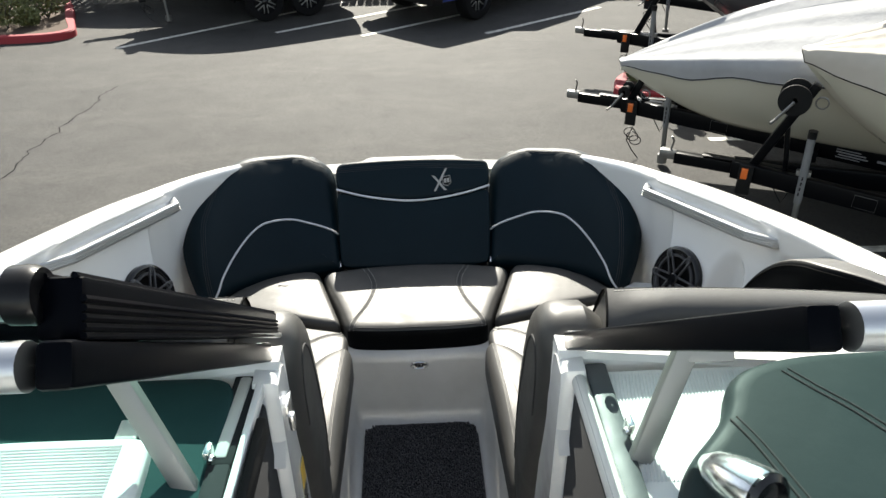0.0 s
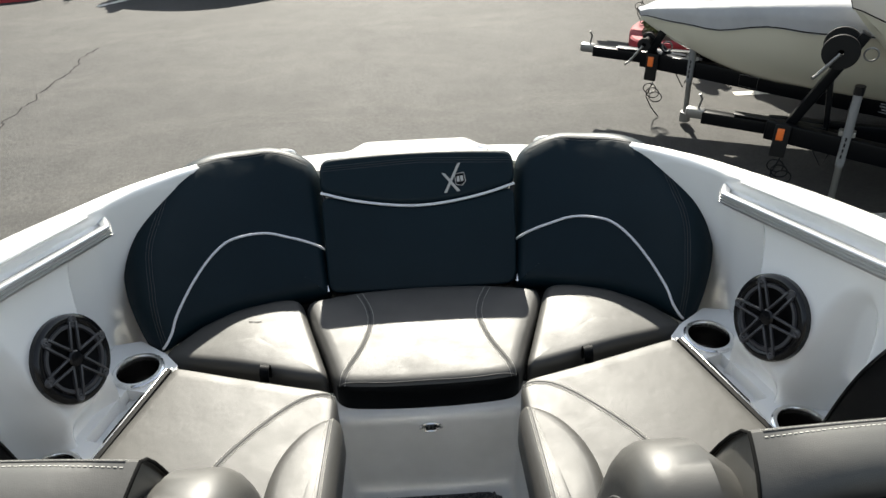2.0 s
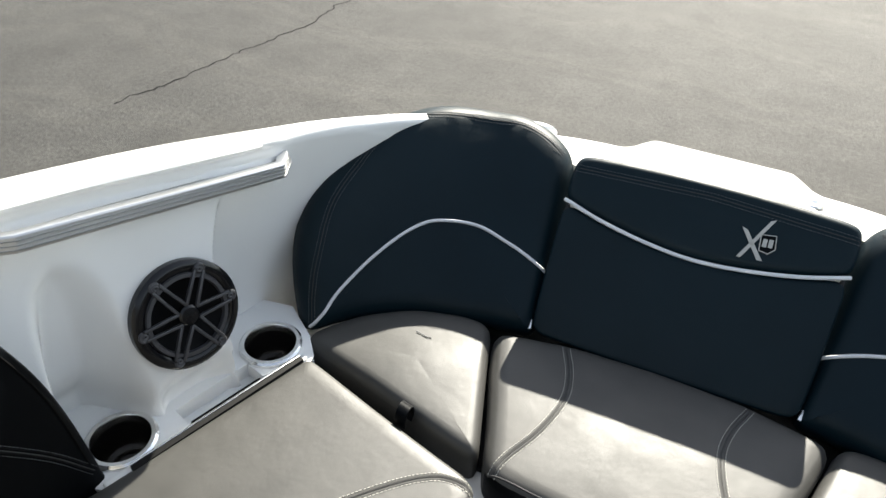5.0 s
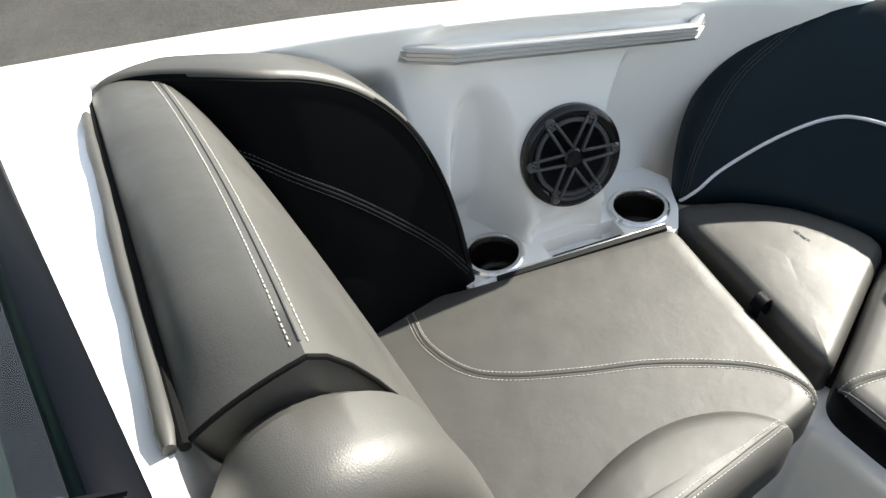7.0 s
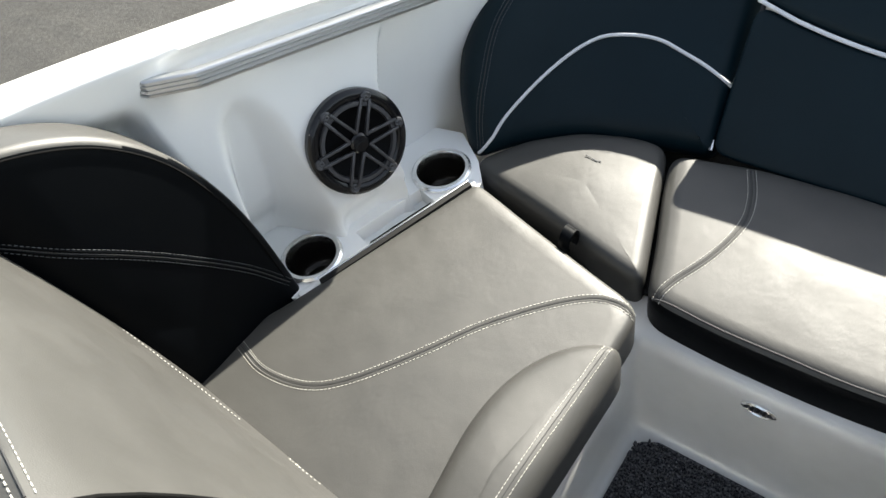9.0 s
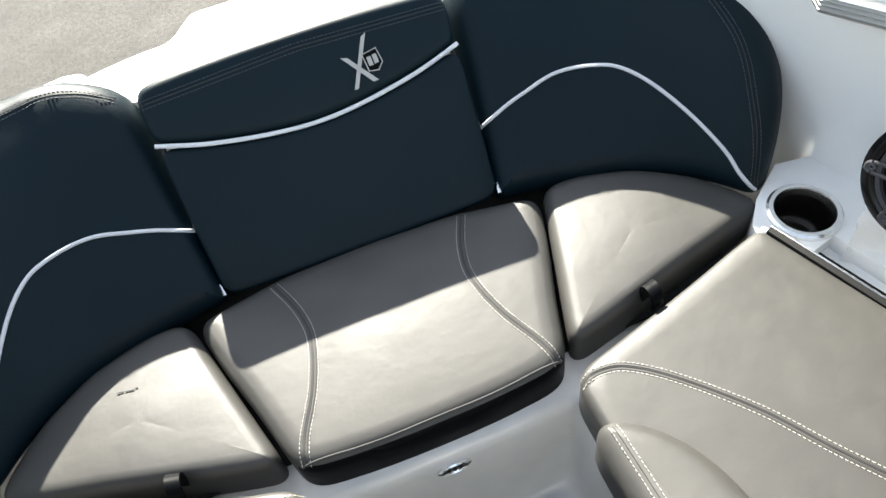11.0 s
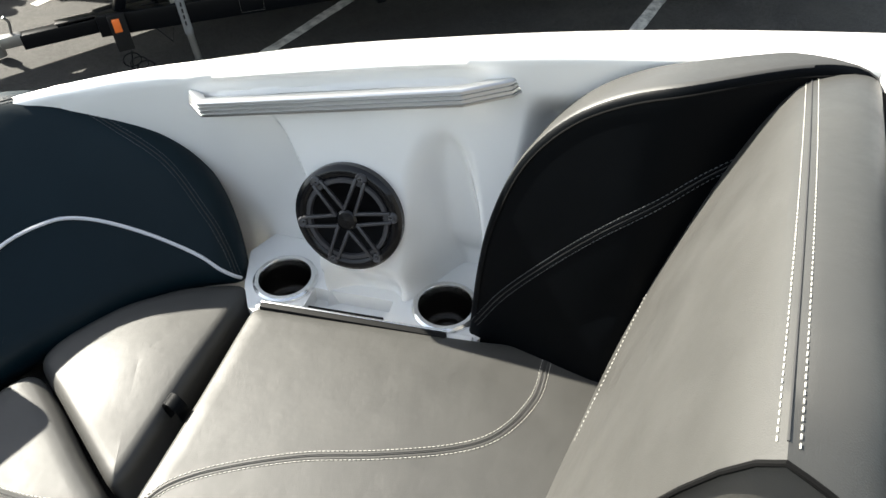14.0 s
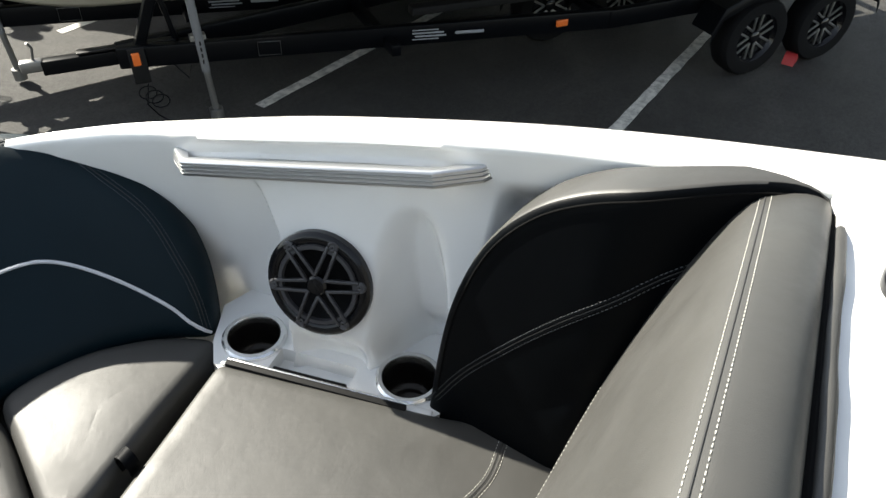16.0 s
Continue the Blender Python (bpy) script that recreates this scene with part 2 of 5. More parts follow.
def tube(bm, pts, r, seg=8, closed=False, caps=True, squash=1.0):
    """A round bar along points; r is a number or a list."""
    pts = [Vector(p) for p in pts]
    n = len(pts)
    rad = r if isinstance(r, (list, tuple)) else [r] * n
    rings, side = [], None
    for i, p in enumerate(pts):
        a = pts[i - 1] if i or closed else p
        b = pts[(i + 1) % n] if i < n - 1 or closed else p
        d = (b - a).normalized()
        if side is None:
            side = d.orthogonal().normalized()
        side = (side - d * side.dot(d)).normalized()
        up = d.cross(side)
        rings.append([bm.verts.new(p + rad[i] * (math.cos(t) * side + squash * math.sin(t) * up)) for t in (2 * math.pi * k / seg for k in range(seg))])
    for i in range(n if closed else n - 1):
        a, b = rings[i], rings[(i + 1) % n]
        for k in range(seg):
            bm.faces.new((a[k], a[(k + 1) % seg], b[(k + 1) % seg], b[k]))
    if caps and not closed:
        bm.faces.new(rings[0][::-1])
        bm.faces.new(rings[-1])


def lathe(bm, m, profile, seg=32, cap=True):
    """A profile of (radius, height) turned round the z axis of the pose m."""
    rings = []
    for r, h in profile:
        rings.append([bm.verts.new(m @ Vector((r * math.cos(t), r * math.sin(t), h))) for t in (2 * math.pi * k / seg for k in range(seg))])
    for a, b in zip(rings, rings[1:]):
        for k in range(seg):
            bm.faces.new((a[k], a[(k + 1) % seg], b[(k + 1) % seg], b[k]))
    if cap:
        bm.faces.new(rings[0])
        bm.faces.new(rings[-1])


def grid(bm, rows, closed=False):
    vs = [[bm.verts.new(p) for p in row] for row in rows]
    for a, b in zip(vs, vs[1:]):
        for k in range(len(a) if closed else len(a) - 1):
            j = (k + 1) % len(a)
            bm.faces.new((a[k], a[j], b[j], b[k]))
    return vs


def frame_of(at, normal, up=(0, 0, 1)):
    """A pose at a place whose z axis is the normal."""
    z = Vector(normal).normalized()
    x = Vector(up).cross(z).normalized()
    m = Matrix((x, z.cross(x), z)).transposed().to_4x4()
    m.translation = at
    return m


def pillow(outline, place, thick, edge, crown, n=110, inner=9, soften=5):
    """A padded cushion: a closed outline in (u, v), rolled edges and a crowned face. place(u, v, h) puts it in the world."""
    pts = resample([Vector((p[0], p[1], 0)) for p in outline], n, True)
    if sum(a.x * b.y - b.x * a.y for a, b in zip(pts, pts[1:] + pts[:1])) < 0:
        pts.reverse()
    for _ in range(soften):
        pts = [pts[i] * 0.5 + (pts[i - 1] + pts[(i + 1) % n]) * 0.25 for i in range(n)]
    nor = []
    for i in range(n):
        d = (pts[(i + 1) % n] - pts[i - 1]).normalized()
        nor.append(Vector((-d.y, d.x, 0)))
    for _ in range(6):
        nor = [(nor[i - 1] + nor[i] * 2 + nor[(i + 1) % n]).normalized() for i in range(n)]
    bm = bmesh.new()
    rows = [[(p, 0.0) for p in pts], [(p, (thick - edge) * 0.5) for p in pts]]
    for k in range(6):
        t = math.pi / 2 * k / 5
        rows.append([(p + q * edge * (1 - math.cos(t)), thick - edge + edge * math.sin(t)) for p, q in zip(pts, nor)])
    last = rows[-1]
    mid = sum((p for p, _ in last), Vector()) / n
    for k in range(1, inner):
        s = 1 - k / inner
        rows.append([(mid + (p - mid) * s, thick) for p, _ in last])
    size = sum((p - mid).length for p in pts) / n
    swell = lambda p: crown * math.exp(-1.6 * ((p - mid).length / size) ** 2)
    vs = grid(bm, [[place(p.x, p.y, h + swell(p) * h / thick) for p, h in row] for row in rows], True)
    tip = bm.verts.new(place(mid.x, mid.y, thick + crown))
    for k in range(n):
        bm.faces.new((vs[-1][k], vs[-1][(k + 1) % n], tip))
    bm.faces.new(vs[0])
    for _ in range(10):
        bmesh.ops.smooth_vert(bm, verts=[v for row in vs[7:] for v in row] + [tip], factor=0.5, use_axis_x=True, use_axis_y=True, use_axis_z=True)
    return bm


def draped(bm, uv, place, n=60, lift=0.0, probe=0.12):
    """Places and normals on the cushion bm along a line in (u, v)."""
    bm.normal_update()
    tree = BVHTree.FromBMesh(bm)
    out = []
    for p in resample([Vector((q[0], q[1], 0)) for q in uv], n):
        a, b = place(p.x, p.y, probe), place(p.x, p.y, -0.02)
        hit, nor, *_ = tree.ray_cast(a, (b - a).normalized(), 0.5)
        if hit:
            nor = nor if nor.dot(a - b) > 0 else -nor
            out.append((hit + nor * lift, nor))
    return out


def welt(path, parent, mat, radius=0.0034, name="piping", label=""):
    bm = bmesh.new()
    tube(bm, [p + q * radius * 0.35 for p, q in path], radius, 8)
    return part(name, bm, M[mat], parent, label)


def seam(path, parent, mat, rows=(-0.0068, 0.0068), ridges=(-0.0032, 0.0032), lines=()):
    """A top-stitched seam: a dark groove between two soft ridges, with a row of stitches on each side."""
    if len(path) < 4:
        return
    side = []
    for i, (p, q) in enumerate(path):
        d = path[min(i + 1, len(path) - 1)][0] - path[max(i - 1, 0)][0]
        side.append(d.cross(q).normalized())
    bm = bmesh.new()
    tube(bm, [p + q * 0.0002 for p, q in path], 0.0008, 6)
    part("seam_groove", bm, M["seam"], parent)
    if ridges:
        bm = bmesh.new()
        for o in ridges:
            tube(bm, [p + s * o - q * 0.0019 for (p, q), s in zip(path, side)], 0.0030, 8)
        part("seam_ridge", bm, M[mat], parent)
    bm = bmesh.new()
    for line in lines or [[(p + s * o + q * 0.0004, q) for (p, q), s in zip(path, side)] for o in rows]:
        pts = [p for p, _ in line]
        total = sum((b - a).length for a, b in zip(pts, pts[1:]))
        k = max(int(total / 0.0062), 2)
        fine = resample(pts, 2 * k)
        for i in range(0, 2 * k - 1, 2):
            a, b = fine[i], fine[i + 1]
            d = (b - a).normalized()
            beam(bm, a - d * 0.0003, b + d * 0.0003, 0.0008, 0.0010, 0, up=line[min(int(i / (2 * k) * len(line)), len(line) - 1)][1])
    part("stitching", bm, M["thread" if mat == "grey" else "dark_thread"], parent, "pale thread stitching" if mat == "grey" else "dark grey thread stitching")


def flat(z, side=1):
    return lambda u, v, h: Vector((side * u, v, z + h))


# ---- ground ----
bm = bmesh.new()
xs = [-900, -200, -60, -25, -12, 0, 12, 25, 60, 200, 900]
grid(bm, [[Vector((x, y, 0)) for x in xs] for y in (-900, -200, -50, -12, 0, 8, 16, 30, 60, 200, 900)])
solid("ground", bm, M["asphalt"], "sunlit grey asphalt of a boat yard", "asphalt", "structure")


# ---- the boat's own shape (starboard; port mirrors it) ----
OUT = table([(0.2, 1.005), (0.9, 0.985), (1.2, 0.973), (1.45, 0.957), (1.7, 0.931), (1.9, 0.893), (2.1, 0.834), (2.3, 0.759), (2.5, 0.678), (2.63, 0.602), (2.72, 0.533), (2.80, 0.463), (2.86, 0.400)])
INN = table([(0.2, 0.915), (0.9, 0.895), (1.3, 0.876), (1.46, 0.866), (1.67, 0.850), (1.82, 0.828), (1.96, 0.794), (2.06, 0.765), (2.15, 0.732), (2.24, 0.702), (2.32, 0.680), (2.4, 0.668), (2.48, 0.642), (2.55, 0.606), (2.63, 0.560), (2.72, 0.487), (2.80, 0.41), (2.86, 0.33)])
TOP = table([(0.2, 2.56), (1.0, 2.50), (1.5, 2.415), (2.0, 2.325), (2.25, 2.281), (2.5, 2.224), (2.65, 2.187), (2.76, 2.157), (2.82, 2.138), (2.86, 2.12)])
SHELF = 1.908
CUPS = ((0.637, 2.233), (0.722, 1.962))


POD_FORE = table([(1.80, 2.150), (1.97, 2.166), (2.043, 2.178), (2.114, 2.199), (2.16, 2.223), (2.20, 2.246), (2.30, 2.29)])
NICHE_FORE = table([(1.80, 2.026), (1.94, 2.024), (1.99, 2.026), (2.06, 2.032), (2.117, 2.036), (2.153, 2.036), (2.195, 2.025), (2.232, 1.999)])
NICHE_AFT = table([(1.80, 1.890), (1.93, 1.893), (2.0, 1.902), (2.115, 1.928), (2.18, 1.950), (2.21, 1.972), (2.232, 1.993)])


def wall_x(y, z):
    """The inner side of the bow: an upright wall, a raised pod round the speaker that leans in towards its foot, a
    round niche over the aft cup holder and a tray below the speaker."""
    wall = INN(y) + 0.12 * (TOP(y) - z)
    wall += 0.05 * step(1.89, 1.86, y) * step(TOP(y) - 0.06, TOP(y) - 0.14, z)
    low = TOP(y) - z
    wall += 0.011 * step(0.013, 0.024, low) * step(0.046, 0.041, low) * step(1.92, 2.00, y) * step(2.39, 2.29, y)
    pod = 0.697 + (-0.274 * (y - 2.116) + 0.302 * (z - 2.061)) / 0.914
    pod += 0.05 * step(1.89, 1.86, y)
    pod += 0.045 * step(1.985, SHELF, z) * step(1.995, 2.06, y) * step(2.185, 2.11, y)
    pod += max(wall - pod, 0) * step(POD_FORE(z) - 0.006, POD_FORE(z) + 0.012, y)
    if z < 2.232:
        inside = step(NICHE_AFT(z) - 0.004, NICHE_AFT(z) + 0.034, y) * step(NICHE_FORE(z) + 0.008, NICHE_FORE(z) - 0.040, y) * (0.72 + 0.28 * step(2.02, 1.93, z))
        pod += max(wall - 0.004 - pod, 0) * inside * step(2.236, 2.18, z)
    gap = max(0.012 - abs(wall - pod), 0) / 0.012
    x = min(wall, pod) - gap * gap * 0.003
    seat = Vector((0.3 * (y - 2.116), y - 2.116, z - 2.061)).length
    flush = 0.697 + (-0.274 * (y - 2.116) + 0.302 * (z - 2.061)) / 0.914
    return x + (flush - x) * (1 - step(0.088, 0.100, seat)) + 0.03 * (1 - step(0.066, 0.078, seat))


def side_wall(s, name, label):
    bm = bmesh.new()
    rows, ys = [], [0.2, 0.5, 0.8, 1.1, 1.25] + [1.3 + 0.02 * i for i in range(28)] + [1.86 + 0.004 * i for i in range(150)] + [2.46 + 0.012 * i for i in range(13)] + [2.61 + 0.025 * i for i in range(1, 11)]
    for y in ys:
        o, i, z = OUT(y), INN(y), TOP(y)
        rim = [(o - 0.34, 0.75), (o - 0.14, 1.25), (o - 0.01, z - 0.62), (o + 0.004, z - 0.12), (o + 0.002, z - 0.02), (o - 0.004, z - 0.008), (o - 0.016, z - 0.001), ((o + i) / 2, z + 0.003), (i + 0.014, z), (i + 0.005, z - 0.004), (i + 0.001, z - 0.012)]
        low = 1.80
        inner = [(wall_x(y, zz), zz) for zz in (z - 0.02 - (z - 0.02 - low) * k / 110 for k in range(111))]
        rows.append([Vector((s * x, y, zz)) for x, zz in rim + inner])
    grid(bm, rows)
    return solid(name, bm, M["gelcoat"], label, "boat side", "structure", sharp=60)


side_wall(1, "wall_starboard", "glossy white moulded side of the open bow")
side_wall(-1, "wall_port", "glossy white moulded side of the open bow")

# bow deck between the two points of the bow
bm = bmesh.new()
DECK = table([(2.60, 2.15), (2.72, 2.125), (2.917, 2.066), (3.08, 2.012), (3.2, 1.965)])
rows = []
for k in range(15):
    t = k / 14
    row = []
    for j in range(41):
        x = -0.36 + 0.018 * j
        edge = 3.19 - 0.16 * step(0.15, 0.22, abs(x)) - 0.5 * max(abs(x) - 0.2, 0) ** 2 * 4
        y = 2.765 + (edge - 2.765) * t
        row.append(Vector((x, y, DECK(y) - 0.012 * step(0.17, 0.19, abs(x)))))
    rows.append(row)
last = rows[-1]
rows.append([p + Vector((0, 0.012, -0.02)) for p in last])
rows.append([p + Vector((0, -0.05, -0.35)) for p in last])
rows.append([p + Vector((0, -0.5, -1.1)) for p in last])
grid(bm, rows)
solid("bow_deck", bm, M["gelcoat"], "white gelcoat bow deck with an anchor hatch", "boat deck", "structure", sharp=30)
bm = bmesh.new()
lathe(bm, frame_of((0.183, 2.917, 2.058), (0, 0.33, 1)), [(0.001, 0.012), (0.014, 0.012), (0.02, 0.006), (0.026, 0.004), (0.027, 0)], 20, False)
solid("deck_fill_cap", bm, M["steel"], "small chrome light fitting set into the white bow deck", "deck fitting")

# floor, step and low sides of the walkway
FLOOR = 1.602


def liner_part(name, rows, label, mat="liner", cat="boat floor"):
    bm = bmesh.new()
    grid(bm, rows)
    return solid(name, bm, M[mat], label, cat, "structure", sharp=50)


walk_profile = [(0.62, 1.80), (0.215, 1.838), (0.205, 1.838), (0.199, 1.83), (0.193, 1.71), (0.188, 1.636), (0.18, 1.612), (0.165, FLOOR), (0.0, FLOOR)]
half = walk_profile + [(-x, z) for x, z in walk_profile[-2::-1]]
rows = [[Vector((x, y, z)) for x, z in half] for y in (0.0, 0.6, 1.2, 1.6, 1.9, 2.0, 2.06)]
for y, k in ((2.082, 0.02), (2.096, 0.09), (2.106, 0.24), (2.114, 0.55), (2.121, 0.86), (2.126, 0.96), (2.136, 1.0), (2.5, 1.0)):
    rows.append([Vector((x, y, z + (1.838 - z) * k if abs(x) < 0.21 else z)) for x, z in half])
liner_part("floor", rows, "smooth grey gelcoat walkway floor with a raised front step")
bm = bmesh.new()
card = [(-0.162, 0.2), (0.162, 0.2), (0.162, 2.03), (0.152, 2.068), (0.125, 2.082), (-0.125, 2.082), (-0.152, 2.068), (-0.162, 2.03)]
top = [bm.verts.new((x, y, FLOOR + 0.008)) for x, y in card]
bot = [bm.verts.new((x, y, FLOOR - 0.001)) for x, y in card]
bm.faces.new(top)
for i in range(8):
    bm.faces.new((top[i], bot[i], bot[(i + 1) % 8], top[(i + 1) % 8]))
carpet = solid("carpet", bm, M["carpet"], "dark grey looped carpet mat in the walkway", "carpet")
rnd = random.Random(5)
vv, ff = [], []
for i in range(50):
    for j in range(150):
        x, y = -0.158 + i * 0.0064 + rnd.uniform(-0.002, 0.002), 1.12 + j * 0.0064 + rnd.uniform(-0.002, 0.002)
        if abs(x) > 0.14 and y > 2.062:
            continue
        r, h, a = rnd.uniform(0.0028, 0.0045), rnd.uniform(0.005, 0.011), rnd.uniform(0, 6.28)
        b = len(vv)
        for k in range(4):
            vv.append((x + r * math.cos(a + k * 1.571), y + r * math.sin(a + k * 1.571), FLOOR + 0.007))
        for k in range(4):
            vv.append((x + 0.6 * r * math.cos(a + k * 1.571), y + 0.6 * r * math.sin(a + k * 1.571), FLOOR + 0.007 + h))
        for k in range(4):
            ff.append((b + k, b + (k + 1) % 4, b + 4 + (k + 1) % 4, b + 4 + k))
        ff.append((b + 4, b + 5, b + 6, b + 7))
me = bpy.data.meshes.new("carpet_tuft_layer")
me.from_pydata(vv, [], ff)
me.materials.append(M["carpet"])
pile = tagged(new("carpet_tuft_layer", me), "short looped dark grey pile", "", "", "stuff")
pile.parent = carpet

# maker's badge on the step
badge = thing("step_badge", "small chrome oval badge on the walkway step", "badge", (0.002, 2.116, 1.80))
bm = bmesh.new()
m = frame_of((0.000, 2.1205, 1.80), (0, -1, 0.06))
lathe(bm, m @ Matrix.Diagonal((1, 0.5, 1, 1)), [(0.026, 0), (0.026, 0.004), (0.022, 0.006), (0.018, 0.004), (0.001, 0.004)], 28, False)
part("plate", bm, M["steel"], badge)
bm = bmesh.new()
for x in (-0.009, 0.0, 0.009):
    box(bm, m @ pose(x, 0, 0.005), 0.005, 0.008, 0.003, 0.0008)
part("mark", bm, M["black"], badge, "black raised mark")


# ---- side shelves, cup holders, speakers, rails ----
def shelf(s):
    t = thing("side_shelf", "white moulded shelf with two cup holders and a dark storage slot", "boat shelf", (s * 0.66, 2.06, SHELF), "side shelves of the bow", "structure")
    bm = bmesh.new()
    outer = [(0.556, 2.246), (0.553, 2.228), (0.600, 2.090), (0.672, 1.889), (0.70, 1.880), (0.87, 1.90), (0.84, 2.03), (0.79, 2.18), (0.75, 2.32), (0.66, 2.335), (0.59, 2.285)]
    loops = [[Vector((x, y, 0)) for x, y in outer]]
    for cx, cy in CUPS:
        loops.append([Vector((cx + 0.0455 * math.cos(a), cy + 0.0455 * math.sin(a), 0)) for a in (2 * math.pi * k / 32 for k in range(32))])
    loops.append([Vector(p) for p in ((0.590, 2.163, 0), (0.636, 2.028, 0), (0.690, 2.044, 0), (0.648, 2.178, 0))])
    edges = []
    for lp in loops:
        vs = [bm.verts.new((s * p.x, p.y, SHELF)) for p in lp]
        edges += [bm.edges.new((a, b)) for a, b in zip(vs, vs[1:] + vs[:1])]
    bmesh.ops.triangle_fill(bm, use_beauty=True, use_dissolve=False, edges=edges)
    for lp, dz in ((loops[0], -0.05), (loops[3], -0.03)):
        a = [bm.verts.new((s * p.x, p.y, SHELF)) for p in lp]
        b = [bm.verts.new((s * p.x, p.y, SHELF + dz)) for p in lp]
        for i in range(len(lp)):
            j = (i + 1) % len(lp)
            bm.faces.new((a[i], a[j], b[j], b[i]))
        if dz == -0.03:
            bm.faces.new(b)
    part("shelf_top", bm, M["gelcoat"], t)
    bm = bmesh.new()
    beam(bm, (s * 0.603, 2.160, SHELF - 0.008), (s * 0.645, 2.036, SHELF - 0.008), 0.020, 0.012, 0.001)
    part("slot_mat", bm, M["rubber"], t, "black rubber mat in the slot")
    bm = bmesh.new()
    beam(bm, (s * 0.5655, 2.236, SHELF - 0.010), (s * 0.6855, 1.889, SHELF - 0.010), 0.014, 0.032, 0.004)
    part("raised_lip", bm, M["gelcoat"], t)
    bm = bmesh.new()
    beam(bm, (s * 0.5640, 2.222, SHELF + 0.002), (s * 0.664, 1.925, SHELF + 0.002), 0.010, 0.024, 0.001)
    part("edge_gasket", bm, M["rubber"], t, "black rubber edge strip")
    bm = bmesh.new()
    beam(bm, (s * 0.5715, 2.225, SHELF + 0.0095), (s * 0.6715, 1.928, SHELF + 0.0095), 0.004, 0.008, 0.001)
    part("edge_trim", bm, M["steel"], t, "bright metal edge trim")
    for cx, cy in CUPS:
        c = thing("cup_holder", "round stainless steel cup holder sunk in the white shelf", "cup holder", (s * cx, cy, SHELF), "cup holders")
        m = Matrix.Translation((s * cx, cy, SHELF))
        bm = bmesh.new()
        lathe(bm, m, [(0.0425, -0.006), (0.0435, 0.004), (0.0455, 0.0085), (0.0515, 0.0085), (0.0555, 0.005), (0.0565, -0.001)], 40, False)
        part("rim", bm, M["steel"], c, "polished steel rim")
        bm = bmesh.new()
        lathe(bm, m, [(0.0445, -0.001), (0.043, -0.055), (0.040, -0.060), (0.031, -0.062), (0.030, -0.072), (0.001, -0.073)], 40, False)
        part("cup", bm, M["cup"], c, "dark polished steel cup")


M["cup"] = material("dark_steel", (0.16, 0.15, 0.14), 0.22, 1.0)
shelf(1)
shelf(-1)


def speaker(s):
    nor = Vector((-s * 0.914, -0.274, 0.302))
    at = Vector((s * 0.697, 2.116, 2.061)) + nor * 0.004
    t = thing("bow_speaker", "round black marine speaker with six-spoke grille in the white wall", "speaker", at, "bow speakers")
    m = frame_of(at, nor)
    bm = bmesh.new()
    lathe(bm, m, [(0.087, -0.03), (0.0885, 0.003), (0.088, 0.008), (0.084, 0.012), (0.076, 0.013), (0.070, 0.010), (0.068, 0.003), (0.0675, -0.004)], 56, False)
    part("bezel", bm, M["gloss_black"], t, "gloss black bezel ring")
    bm = bmesh.new()
    lathe(bm, m, [(0.068, 0.004), (0.063, 0.008), (0.057, 0.002), (0.03, -0.007), (0.001, -0.008)], 40, False)
    part("cone", bm, M["cone"], t, "dark speaker cone")
    bm = bmesh.new()
    lathe(bm, m, [(0.0685, 0.010), (0.067, 0.0135), (0.061, 0.0135), (0.0595, 0.010), (0.0595, 0.007)], 56, False)
    part("grille_ring", bm, M["grille"], t, "grey grille ring")
    bm = bmesh.new()
    lathe(bm, m, [(0.017, 0.006), (0.017, 0.014), (0.0135, 0.017), (0.001, 0.0175)], 24, False)
    part("hub", bm, M["gloss_black"], t)
    for k in range(6):
        bm = bmesh.new()
        mm = m @ pose(0, 0, 0, 0, 0, 60 * k + (12 if s > 0 else -4))
        # each spoke is a loop: two bars, joined at a rounded lug with a screw eye
        for o in (-1, 1):
            beam(bm, mm @ Vector((0.015, o * 0.0092, 0.0135)), mm @ Vector((0.073, o * 0.0072, 0.0135)), 0.0052, 0.006, 0.0012, up=nor)
        lug = [mm @ Vector((0.0745 + 0.0068 * math.cos(a), 0.0068 * math.sin(a), 0.0135)) for a in (math.pi * (-0.5 + i / 8) for i in range(9))]
        tube(bm, lug, 0.003, 6)
        lathe(bm, mm @ pose(0.0735, 0, 0.0125), [(0.0058, 0), (0.0055, 0.003), (0.003, 0.0036), (0.001, 0.002)], 12, False)
        part("grille_spoke", bm, M["grille"], t)


M["cone"] = material("speaker_cone", (0.004, 0.004, 0.0045), 0.6, spec=0.12)
speaker(1)
speaker(-1)


